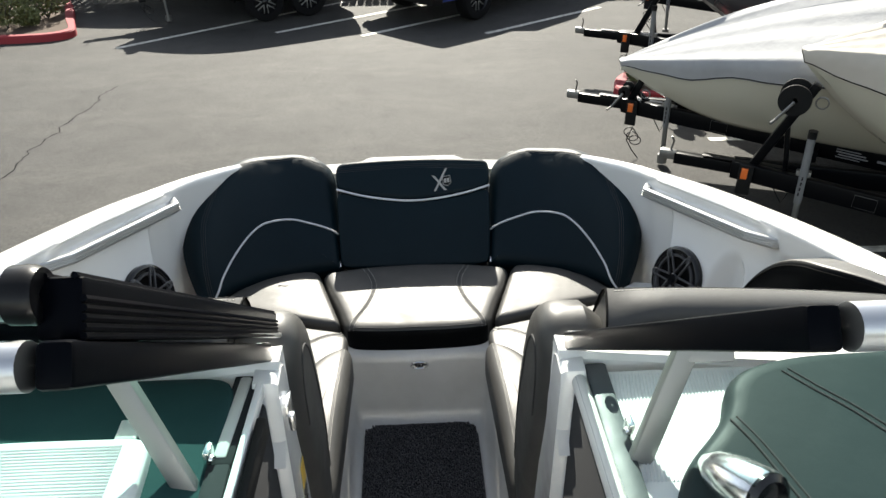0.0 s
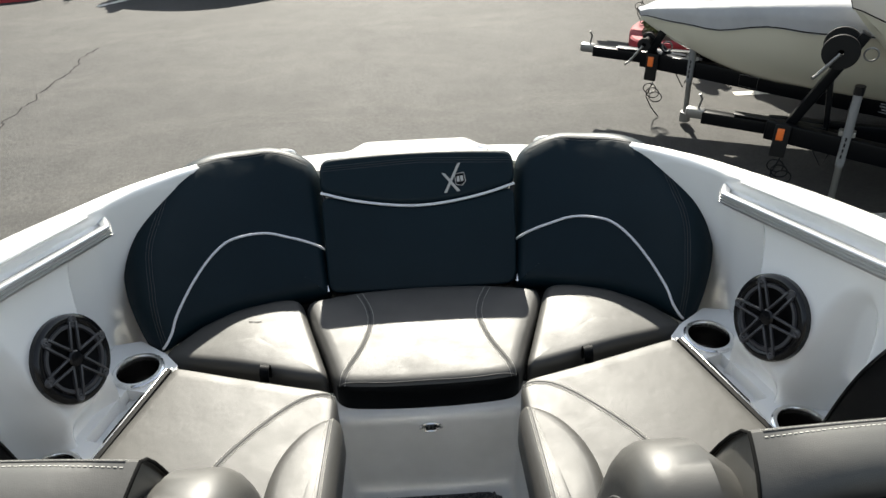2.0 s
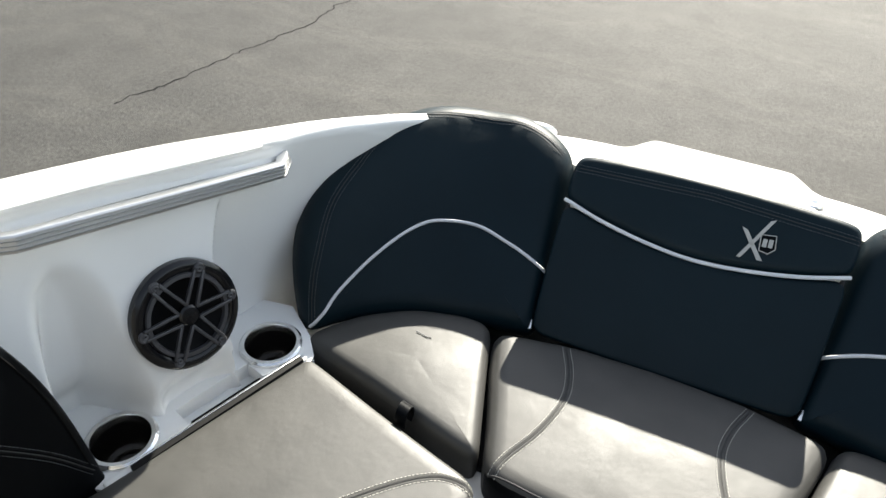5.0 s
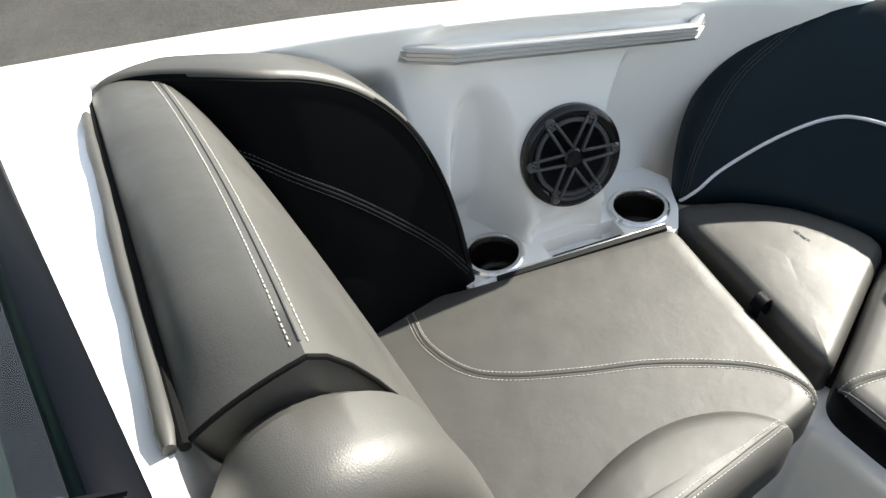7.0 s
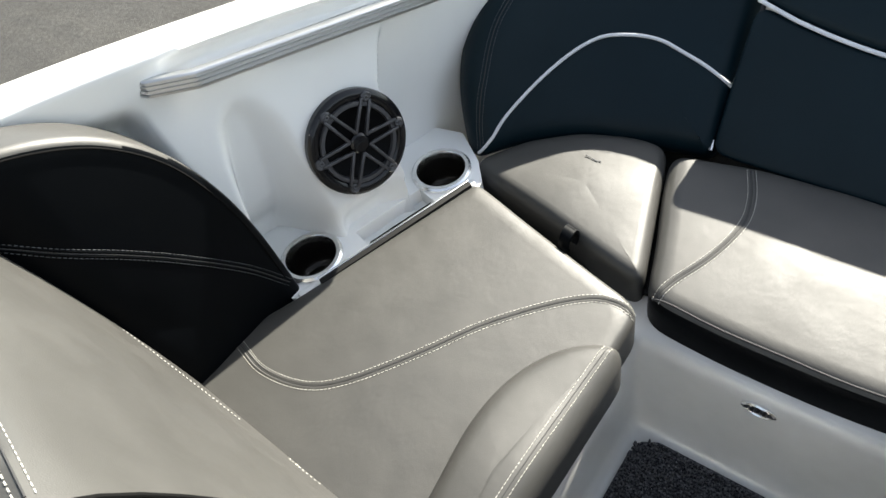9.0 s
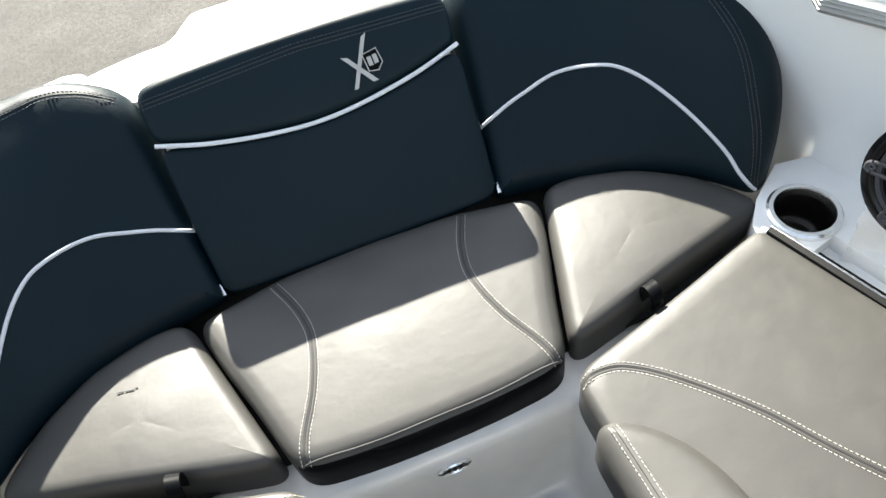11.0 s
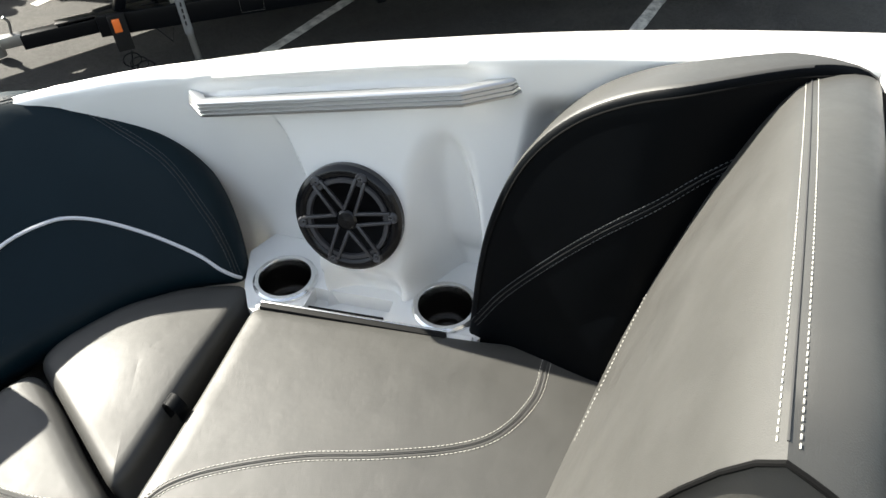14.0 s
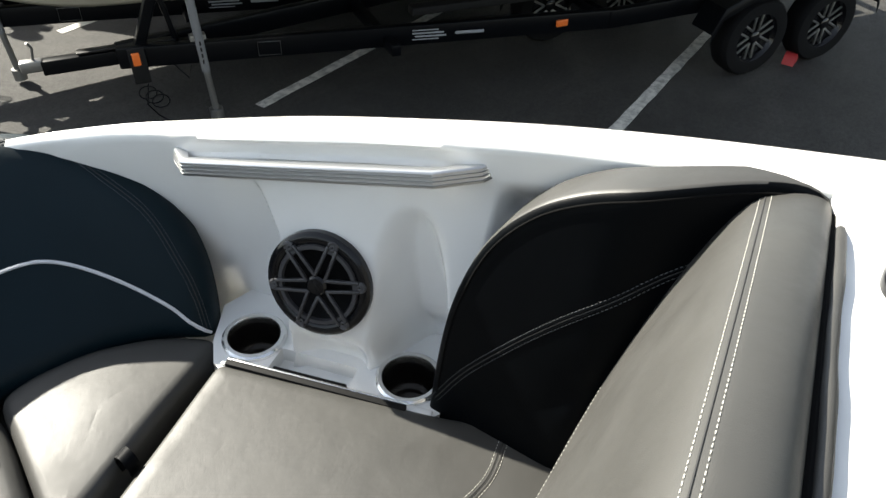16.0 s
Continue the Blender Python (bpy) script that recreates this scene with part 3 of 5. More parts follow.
def grab_rail(s):
    path = [Vector(p) for p in ((0.690, 2.388, 2.206), (0.672, 2.376, 2.207), (0.655, 2.342, 2.2095), (0.768, 1.952, 2.288), (0.812, 1.907, 2.292), (0.836, 1.900, 2.293))]
    t = thing("grab_rail", "ribbed polished aluminium grab rail on the white side wall", "grab rail", (s * 0.70, 2.13, 2.25), "grab rails")
    prof = [(-0.010, -0.012), (-0.010, 0.012), (0.004, 0.0135), (0.009, 0.012), (0.0105, 0.0095), (0.0105, 0.0065), (0.008, 0.006), (0.008, 0.0045), (0.0105, 0.004), (0.0105, 0.0005), (0.008, 0.0), (0.008, -0.0015), (0.0105, -0.002), (0.0105, -0.0055), (0.008, -0.006), (0.008, -0.0075), (0.0105, -0.008), (0.0095, -0.0115), (0.006, -0.0125)]
    rows = []
    for i, p in enumerate(path):
        d = (path[min(i + 1, len(path) - 1)] - path[max(i - 1, 0)]).normalized()
        inb = Vector((-0.93, -0.30, 0.2))
        inb = (inb - d * inb.dot(d)).normalized()
        up = d.cross(inb)
        up = up if up.z > 0 else -up
        rows.append([Vector((s * q.x, q.y, q.z)) for q in (p + inb * a + up * b for a, b in prof)])
    bm = bmesh.new()
    vs = grid(bm, rows, True)
    bm.faces.new(vs[0])
    bm.faces.new(vs[-1])
    part("bar", bm, M["brushed"], t, sharp=25)
    for p, d in ((path[0], path[0] - path[1]), (path[-1], path[-1] - path[-2])):
        bm = bmesh.new()
        q = Vector((s * p.x, p.y, p.z))
        lathe(bm, frame_of(q, Vector((-s * 0.93, -0.30, 0.2))), [(0.02, -0.012), (0.02, 0.0), (0.016, 0.006), (0.001, 0.007)], 20, False)
        part("mount", bm, M["steel"], t)


grab_rail(1)
grab_rail(-1)


# ---- cushions of the bow ----
BASE = spline([(0.226, 2.476), (0.29, 2.471), (0.36, 2.455), (0.455, 2.424), (0.534, 2.368), (0.595, 2.288)], 10)
BASE_LEN = sum((b - a).length for a, b in zip(BASE, BASE[1:]))
BASE_PTS = resample(BASE, 60)
CORNER_T = 0.065
CORNER_LEAN = table([(0, 49.5), (0.35, 51), (0.6, 44.5), (0.85, 40), (1, 35), (1.1, 34)])
CORNER_RISE = table([(0, 1.030), (0.35, 1.016), (0.6, 1.018), (0.85, 1.008), (1, 1.0), (1.1, 1.0)])
CORNER_TURN = table([(0, 7), (0.35, 10), (0.6, 15), (0.85, 16), (1, 25), (1.1, 28)])


def corner_face(u, v):
    """The face of the corner backrest: a ruled sheet that leans back over the seat's curved rear edge."""
    f = u / BASE_LEN * 59
    i = min(max(int(math.floor(f)), 0), 58)
    p = BASE_PTS[i] + (BASE_PTS[i + 1] - BASE_PTS[i]) * (f - i)
    v *= CORNER_RISE(u / BASE_LEN)
    lean, turn = radians(CORNER_LEAN(u / BASE_LEN)), radians(CORNER_TURN(u / BASE_LEN))
    return p + Vector((math.sin(lean) * math.sin(turn), math.sin(lean) * math.cos(turn), math.cos(lean))) * v + Vector((0, 0, 1.912))


def corner_place(s):
    def place(u, v, h):
        e = 0.02
        q = corner_face(u, v)
        n = (corner_face(u + e, v) - corner_face(u - e, v)).cross(corner_face(u, v + e) - corner_face(u, v - e)).normalized()
        n = n if n.y < 0 else -n
        q = q + n * (h - CORNER_T + 0.006)
        return Vector((s * q.x, q.y, q.z))

    return place


def corner_backrest(s):
    place = corner_place(s)
    t = thing("corner_back_cushion", "arched dark vinyl corner backrest with white piping in the bow", "backrest", (s * 0.42, 2.45, 1.915), "bow corner backrests")
    ring = [(0.006, -0.01), (0.004, 0.1), (0.003, 0.2), (0.004, 0.31), (0.012, 0.342), (0.03, 0.366), (0.066, 0.394), (0.114, 0.418), (0.18, 0.418), (0.246, 0.400), (0.32, 0.363), (0.387, 0.303), (0.424, 0.240), (0.445, 0.165), (0.447, 0.10), (0.440, 0.04), (0.430, -0.01)]
    outline = spline(ring, 8) + [Vector((0.3, -0.012, 0)), Vector((0.15, -0.012, 0))]
    bm = pillow(outline, place, CORNER_T, 0.044, 0.006, 160)
    pipe = draped(bm, spline([(0.010, 0.112), (0.05, 0.131), (0.09, 0.148), (0.144, 0.170), (0.20, 0.172), (0.246, 0.160), (0.32, 0.112), (0.38, 0.062), (0.405, 0.028), (0.425, 0.004)], 8), place, 80)
    stitch = draped(bm, spline([(0.424, 0.01), (0.427, 0.07), (0.422, 0.13), (0.401, 0.235), (0.348, 0.325), (0.296, 0.366), (0.24, 0.378), (0.18, 0.386), (0.114, 0.387), (0.066, 0.368), (0.025, 0.338)], 8), place, 110)
    part("cushion", bm, M["slate"], t)
    welt(pipe, t, "piping", 0.0032, "piping", "white piping")
    seam(stitch, t, "slate", rows=(-0.006, 0.006), ridges=None)


corner_backrest(1)
corner_backrest(-1)

LEAN = radians(41.3)


def centre_place(u, v, h):
    return Vector((u, 2.478 + math.sin(LEAN) * v - math.cos(LEAN) * (h - 0.06), 1.905 + math.cos(LEAN) * v + math.sin(LEAN) * (h - 0.06)))


back = thing("bow_back_cushion", "dark vinyl centre backrest with white piping and a stitched logo panel", "backrest", (0, 2.5, 1.91))
lower = [(-0.236, 0.0), (-0.1, -0.002), (0.1, -0.002), (0.236, 0.0), (0.243, 0.12), (0.248, 0.252), (0.17, 0.23), (0.08, 0.214), (0.0, 0.208), (-0.08, 0.214), (-0.17, 0.23), (-0.248, 0.252), (-0.243, 0.12)]
bm = pillow([Vector((x, y, 0)) for x, y in lower], centre_place, 0.06, 0.008, 0.005, 120)
part("lower_panel", bm, M["slate"], back)
upper = spline([(-0.248, 0.258), (-0.17, 0.237), (-0.08, 0.221), (0.0, 0.215), (0.08, 0.221), (0.17, 0.237), (0.248, 0.258)], 6) + spline([(0.250, 0.30), (0.247, 0.332), (0.23, 0.345), (0.12, 0.352), (0, 0.354), (-0.12, 0.352), (-0.23, 0.345), (-0.247, 0.332), (-0.250, 0.30)], 6)
bm = pillow(upper, centre_place, 0.066, 0.016, 0.006, 150)
topseam = draped(bm, [(-0.243, 0.317), (0, 0.327), (0.243, 0.317)], centre_place, 60)
logo_at = draped(bm, [(0.07, 0.275), (0.089, 0.275), (0.108, 0.275)], centre_place, 3)
part("upper_panel", bm, M["slate"], back)
seam(topseam, back, "slate", rows=(-0.006, 0.006), ridges=None)
bm = bmesh.new()
tube(bm, [centre_place(p.x, p.y, 0.064) for p in spline([(-0.247, 0.2555), (-0.17, 0.2335), (-0.08, 0.2175), (0.0, 0.2115), (0.08, 0.2175), (0.17, 0.2335), (0.247, 0.2555)], 8)], 0.0036, 8)
part("piping", bm, M["piping"], back, "white piping")
for s in (-1, 1):
    bm = bmesh.new()
    tube(bm, [centre_place(s * 0.243, v, 0.03) for v in (0.3, 0.15, 0.0)], 0.004, 6)
    part("zip", bm, M["seam"], back)
    bm = bmesh.new()
    tube(bm, [centre_place(s * 0.240, 0.022, 0.05), centre_place(s * 0.238, 0.004, 0.056)], [0.002, 0.004], 8)
    part("zip_pull", bm, M["steel"], back, "small metal zip pull")
# stitched emblem: two crossing strokes and a shield
p0, n0 = logo_at[1]
lm = frame_of(p0 + n0 * 0.0006, n0)
for pts in (((-0.024, -0.036), (-0.017, -0.036), (0.024, 0.040), (0.015, 0.036)), ((-0.027, 0.016), (-0.017, 0.013), (0.018, -0.034), (0.009, -0.034))):
    bm = bmesh.new()
    vs = [bm.verts.new(lm @ Vector((x, y, z))) for z in (0, 0.0012) for x, y in pts]
    for i in range(4):
        bm.faces.new((vs[i], vs[(i + 1) % 4], vs[4 + (i + 1) % 4], vs[4 + i]))
    bm.faces.new(vs[4:])
    part("emblem_stroke", bm, M["logo"], back, "pale grey slanting emblem stroke")
bm = bmesh.new()
sh = [(0.006, 0.010), (0.030, 0.013), (0.033, -0.010), (0.023, -0.020), (0.008, -0.017)]
vs = [bm.verts.new(lm @ Vector((x, y, 0.002))) for x, y in sh]
bm.faces.new(vs)
part("emblem_shield", bm, M["dark"], back)
bm = bmesh.new()
tube(bm, [lm @ Vector((x, y, 0.0025)) for x, y in sh], 0.0011, 6, True)
box(bm, lm @ pose(0.0145, -0.003, 0.0025), 0.007, 0.014, 0.001)
box(bm, lm @ pose(0.0240, -0.002, 0.0025), 0.007, 0.014, 0.001)
part("emblem_outline", bm, M["logo"], back)

# centre seat
seat = thing("centre_seat_cushion", "grey vinyl centre seat cushion with two curved seams", "seat cushion", (0, 2.3, 1.84))
place = flat(1.832)
out = spline([(-0.185, 2.150), (-0.09, 2.142), (0, 2.140), (0.09, 2.142), (0.185, 2.150)], 6) + spline([(0.203, 2.165), (0.232, 2.26), (0.268, 2.36), (0.292, 2.44), (0.285, 2.458)], 5) + [Vector((0.15, 2.482, 0)), Vector((0, 2.486, 0)), Vector((-0.15, 2.482, 0))] + spline([(-0.285, 2.458), (-0.292, 2.44), (-0.268, 2.36), (-0.232, 2.26), (-0.203, 2.165)], 5)
bm = pillow(out, place, 0.078, 0.026, 0.010, 140)
lines = [draped(bm, spline([(s * 0.160, 2.462), (s * 0.136, 2.40), (s * 0.128, 2.34), (s * 0.145, 2.265), (s * 0.176, 2.195), (s * 0.187, 2.155)], 8), place, 60) for s in (-1, 1)]
front = draped(bm, spline([(-0.19, 2.162), (-0.09, 2.1525), (0, 2.151), (0.09, 2.1525), (0.19, 2.162)], 8), place, 60)
bm.normal_update()
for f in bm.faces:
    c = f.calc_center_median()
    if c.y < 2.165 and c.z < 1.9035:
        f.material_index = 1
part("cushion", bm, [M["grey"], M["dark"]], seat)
for ln in lines:
    seam(ln, seat, "grey")
welt(front, seat, "seam", 0.0018, "front_seam")


# added black filler plate: stands in for the shade in the cushion gaps
bm = bmesh.new()
box(bm, pose(0, 2.40, 1.8425), 1.04, 0.40, 0.008, 0.002)
solid("gap_shade_plate", bm, M["rubber"], "added black plate that stands in for shade between the bow cushions", "seat base", "structure")


def corner_seat(s):
    t = thing("corner_seat_cushion", "grey vinyl wedge-shaped corner seat cushion", "seat cushion", (s * 0.4, 2.32, 1.84), "corner seat cushions")
    place = flat(1.835, s)
    out = [(0.222, 2.176), (0.33, 2.203), (0.46, 2.238), (0.585, 2.272), (0.602, 2.286), (0.592, 2.308), (0.54, 2.378), (0.46, 2.436), (0.37, 2.466), (0.315, 2.468), (0.300, 2.455), (0.282, 2.39), (0.25, 2.29), (0.226, 2.215), (0.215, 2.185)]
    bm = pillow([Vector((x, y, 0)) for x, y in out], place, 0.074, 0.022, 0.010, 130, soften=9)
    part("cushion", bm, M["grey"], t)
    bm = bmesh.new()
    loop = []
    for i in range(17):
        b = math.pi * (-0.35 + 1.5 * i / 16)
        c, d = math.cos(b), math.sin(b)
        loop.append([Vector((s * (0.352 + x), 2.196 + (0.015 + r) * c + x * 0.25, 1.914 + (0.017 + r) * d)) for x, r in ((-0.010, 0), (0.010, 0), (0.010, 0.004), (-0.010, 0.004))])
    grid(bm, loop, True)
    part("pull_strap", bm, M["dark"], t, "black webbing pull loop")


corner_seat(1)
corner_seat(-1)
scuffed = [ob for ob in bpy.data.objects if ob.name.startswith("corner_seat_cushion")][-1]
bm = bmesh.new()
for k, (x, y, w) in enumerate(((-0.412, 2.372, 0.010), (-0.402, 2.370, 0.006), (-0.395, 2.3685, 0.007), (-0.388, 2.3695, 0.004))):
    beam(bm, (x - w / 2, y, 1.9185), (x + w / 2, y - 0.0012, 1.9185), 0.0012, 0.0014, 0)
part("scuff", bm, M["dark_thread"], scuffed, "small dark scuff in the vinyl")


def side_seat(s):
    t = thing("side_seat_cushion", "grey vinyl side seat cushion with a curved double-stitched seam", "seat cushion", (s * 0.45, 1.9, 1.84), "side seat cushions")
    place = flat(1.84, s)
    out = spline([(0.192, 2.118), (0.215, 2.137), (0.26, 2.148), (0.40, 2.188), (0.545, 2.232), (0.563, 2.226), (0.606, 2.105), (0.684, 1.885), (0.725, 1.79), (0.752, 1.66)], 5) + [Vector(p) for p in ((0.752, 1.56, 0), (0.5, 1.555, 0), (0.205, 1.555, 0), (0.200, 1.7, 0), (0.196, 1.9, 0), (0.192, 2.06, 0))]
    bm = pillow(out, place, 0.078, 0.017, 0.008, 170, soften=3)
    line = draped(bm, spline([(0.197, 2.112), (0.225, 2.118), (0.262, 2.108), (0.312, 2.066), (0.38, 1.985), (0.435, 1.897), (0.497, 1.812), (0.552, 1.768), (0.63, 1.753), (0.70, 1.768)], 8), place, 120)
    part("cushion", bm, M["grey"], t)
    seam(line, t, "grey")
    out = spline([(0.183, 2.052), (0.215, 2.046), (0.262, 2.008), (0.298, 1.940), (0.310, 1.855), (0.300, 1.75), (0.288, 1.62)], 6) + [Vector(p) for p in ((0.285, 1.56, 0), (0.186, 1.56, 0), (0.180, 1.8, 0), (0.174, 2.03, 0))]
    place2 = flat(1.85, s)
    bm = pillow(out, place2, 0.090, 0.034, 0.016, 120)
    line = draped(bm, spline([(0.199, 2.035), (0.203, 1.95), (0.207, 1.8), (0.21, 1.6)], 8), place2, 80)
    part("thigh_bolster", bm, M["grey"], t, "raised grey vinyl thigh bolster")
    seam(line, t, "grey", rows=(-0.006, 0.006), ridges=None)


side_seat(1)
side_seat(-1)


def side_backrest(s):
    t = thing("side_back_cushion", "arched black vinyl side backrest with a grey top band", "backrest", (s * 0.72, 1.7, 1.93), "side backrests")

    def place(u, v, h):
        return Vector((s * (0.700 + 0.15 * (v - 1.93) + 0.03 * (1.9 - u) + 0.075 * step(1.70, 1.52, u) + (0.065 - h) * (1 - 0.5 * step(1.7, 1.52, u))), u, v))

    out = spline([(1.908, 1.80), (1.907, 1.88), (1.906, 1.95), (1.902, 2.05), (1.889, 2.14), (1.856, 2.237), (1.80, 2.312), (1.73, 2.360), (1.655, 2.387), (1.57, 2.402), (1.51, 2.406), (1.492, 2.395)], 6) + [Vector((1.49, 2.2, 0)), Vector((1.49, 1.80, 0)), Vector((1.7, 1.80, 0))]
    bm = pillow(out, place, 0.065, 0.012, 0.006, 140)
    line = draped(bm, spline([(1.894, 1.935), (1.85, 2.016), (1.78, 2.112), (1.72, 2.183), (1.665, 2.238), (1.62, 2.279), (1.55, 2.32)], 6), place, 70)
    edge = draped(bm, spline([(1.892, 1.95), (1.889, 2.05), (1.877, 2.135), (1.846, 2.229), (1.793, 2.301), (1.725, 2.348), (1.652, 2.375), (1.57, 2.390), (1.51, 2.394)], 8), place, 90)
    bm.normal_update()
    for f in bm.faces:
        if (abs(f.normal.x) < 0.6 or (abs(f.normal.x) < 0.9 and f.normal.z > 0.42)) and f.calc_center_median().z > 1.9:
            f.material_index = 1
    part("panel", bm, [M["dark"], M["grey"]], t)
    seam(line, t, "dark", rows=(-0.006, 0.006), ridges=(-0.003, 0.003))
    welt(edge, t, "gap", 0.0015, "edge_welt", "black edge welt")


side_backrest(1)
side_backrest(-1)


def lounge_back(s):
    """The wedge-shaped backrest before the windscreen: a rounded ridge with a double seam along it."""
    t = thing("lounge_back_cushion", "grey vinyl wedge backrest with a double-stitched ridge before the windscreen", "backrest", (s * 0.55, 1.55, 1.94), "lounge backrests")
    n, rows, ridge, low = 40, [], [], []
    for i in range(n + 1):
        k = i / n
        rx, ry, rz = 0.304 + 0.566 * k, 1.488 + 0.078 * k, 2.474 - 0.063 * k - 0.030 * k * k
        if s < 0:
            rx, ry = 0.277 + 0.593 * k, 1.500 + 0.110 * k - 0.035 * k * k
        fx, fy, fz = 0.296 + 0.429 * k, 1.660 + 0.026 * k, 1.925
        bx, by, bz = 0.292 + 0.593 * k, 1.418 + 0.080 * k, 2.446 - 0.066 * k
        R, Fp, B = Vector((rx, ry, rz)), Vector((fx, fy, fz)), Vector((bx, by, bz))
        sec = [Vector((bx, by + 0.09, bz - 0.3)), Vector((bx, by + 0.006, bz - 0.03)), B]
        swell = step(0.0, 0.18, k)
        C = R * 0.5 + B * 0.5 + Vector((0, -0.008 - 0.018 * swell, 0.008 + 0.022 * swell))
        for j in range(1, 8):
            w = j / 8
            sec.append(B * (1 - w) ** 2 + C * 2 * w * (1 - w) + R * w * w)
        c1, c2 = R + Vector((0, 0.045, -0.018)), Fp + (R - Fp) * 0.35 + Vector((0, 0.022, 0.014))
        for j in range(13):
            w = j / 12
            sec.append(R * (1 - w) ** 3 + c1 * 3 * w * (1 - w) ** 2 + c2 * 3 * w * w * (1 - w) + Fp * w**3)
        rows.append([Vector((s * p.x, p.y, p.z)) for p in sec])
        ridge.append((rows[-1][10], 0))
        low.append(rows[-1][-3])
    bm = bmesh.new()
    vs = grid(bm, rows)
    bm.faces.new(vs[-1])
    bmesh.ops.recalc_face_normals(bm, faces=bm.faces[:])
    bm.normal_update()
    tree = BVHTree.FromBMesh(bm)

    def on(pts):
        out = []
        for p in pts:
            hit, nor, *_ = tree.find_nearest(p)
            out.append((hit, nor))
        return out

    rl = on([p for p, _ in ridge[1:-1]])
    calm = sum((q for _, q in rl), Vector()).normalized()
    rl = [(p, calm) for p, _ in rl]
    sides = []
    for k in (9, 12):
        off = on([row[10].lerp(row[k], 0.0062 / (row[k] - row[10]).length) for row in rows[1:-1]])
        sides.append([(p + b * 0.0002, b) for p, b in off])
    cap = [(p, Vector((-s, 0, 0.6)).normalized()) for p in rows[0][2:-2]]
    tacks = []
    for ctrl in (((0.775, 1.604, 2.12), (0.708, 1.62, 2.078), (0.633, 1.634, 2.039), (0.552, 1.65, 1.994)), ((0.478, 1.664, 1.951), (0.472, 1.660, 1.962), (0.452, 1.660, 1.966), (0.436, 1.662, 1.962), (0.425, 1.664, 1.955)), ((0.466, 1.667, 1.945), (0.462, 1.662, 1.956), (0.445, 1.662, 1.961), (0.428, 1.664, 1.956), (0.419, 1.666, 1.951))):
        tacks.append(on([Vector((s * p.x, p.y, p.z)) for p in spline(ctrl, 8)]))
    part("cushion", bm, M["grey"], t)
    seam(rl, t, "grey", ridges=None, lines=sides)
    welt(cap, t, "gap", 0.0020, "end_seam", "black seam of the end panel")
    bm = bmesh.new()
    mid = sum(rows[0], Vector()) / len(rows[0])
    rings = [[p + (mid - p) * f + Vector((s * d, 0, 0)) for p in rows[0]] for f, d in ((0.0, 0.0), (0.012, 0.004), (0.05, 0.004), (0.3, -0.004), (0.7, -0.007))]
    vs = grid(bm, rings, True)
    bm.faces.new(vs[-1])
    part("end_panel", bm, M["grey"], t, "flat grey end panel")
    for line in tacks:
        bm = bmesh.new()
        pts = [p + q * 0.0005 for p, q in line]
        fine = resample(pts, 2 * int(sum((b - a).length for a, b in zip(pts, pts[1:])) / 0.0062))
        for p, q in zip(fine[::2], fine[1::2]):
            beam(bm, p, q, 0.0010, 0.0013, 0, up=line[len(line) // 2][1])
        part("tack_stitching", bm, M["thread"], t, "pale tack stitches on the front")
    bm = bmesh.new()
    tube(bm, [Vector((s * (0.292 + 0.578 * k), 1.4065 + 0.081 * k + 0.0007 * math.sin(k * 11 + 4 * k * k), 2.4475 - 0.065 * k)) for k in (i / 40 for i in range(41))], [0.0066 - 0.002 * (i == 0) + 0.0004 * math.sin(i * 0.45) + 0.0003 * math.sin(i * 1.1) for i in range(41)], 10)
    part("rear_skirt", bm, M["grey"], t, "creased rear skirt of the cover")
    # black tube laid in as the dark of the gap behind the cushion
    bm = bmesh.new()
    tube(bm, [Vector((s * (0.288 + 0.59 * k), 1.4150 + 0.081 * k, 2.447 - 0.065 * k)) for k in (i / 30 for i in range(31))], 0.0040, 8)
    part("rear_gap_strip", bm, M["gap"], t, "black strip that stands in for the shaded gap")


lounge_back(1)
lounge_back(-1)


def arm_bolster(s):
    t = thing("arm_bolster", "rounded grey vinyl arm bolster beside the walkway", "arm bolster", (s * 0.26, 1.55, 1.93), "arm bolsters")

    def place(u, v, h):
        side = max(1 - h / 0.045, 0) ** 2 * step(1.9, 2.3, v)
        return Vector((s * (0.303 - h), u - (u - 1.47) * 0.25 * side, v - 0.032 * side))

    out = spline([(1.392, 2.28), (1.395, 2.37), (1.406, 2.415), (1.436, 2.449), (1.470, 2.455), (1.510, 2.441), (1.550, 2.40), (1.574, 2.33), (1.592, 2.23), (1.602, 2.13), (1.608, 2.04), (1.612, 1.92)], 6) + [Vector((1.56, 1.9, 0)), Vector((1.50, 1.9, 0)), Vector((1.42, 2.15, 0))]
    bm = pillow(out, place, 0.114, 0.038, 0.006, 120)
    path = draped(bm, spline([(1.410, 2.30), (1.413, 2.37), (1.424, 2.405), (1.446, 2.428), (1.471, 2.433), (1.502, 2.420), (1.534, 2.385), (1.556, 2.32), (1.574, 2.22), (1.584, 2.13), (1.590, 2.0)], 8), place, 60, probe=0.3)
    part("cushion", bm, M["grey"], t)
    welt(path, t, "seam", 0.0018, "edge_welt")


arm_bolster(1)
arm_bolster(-1)


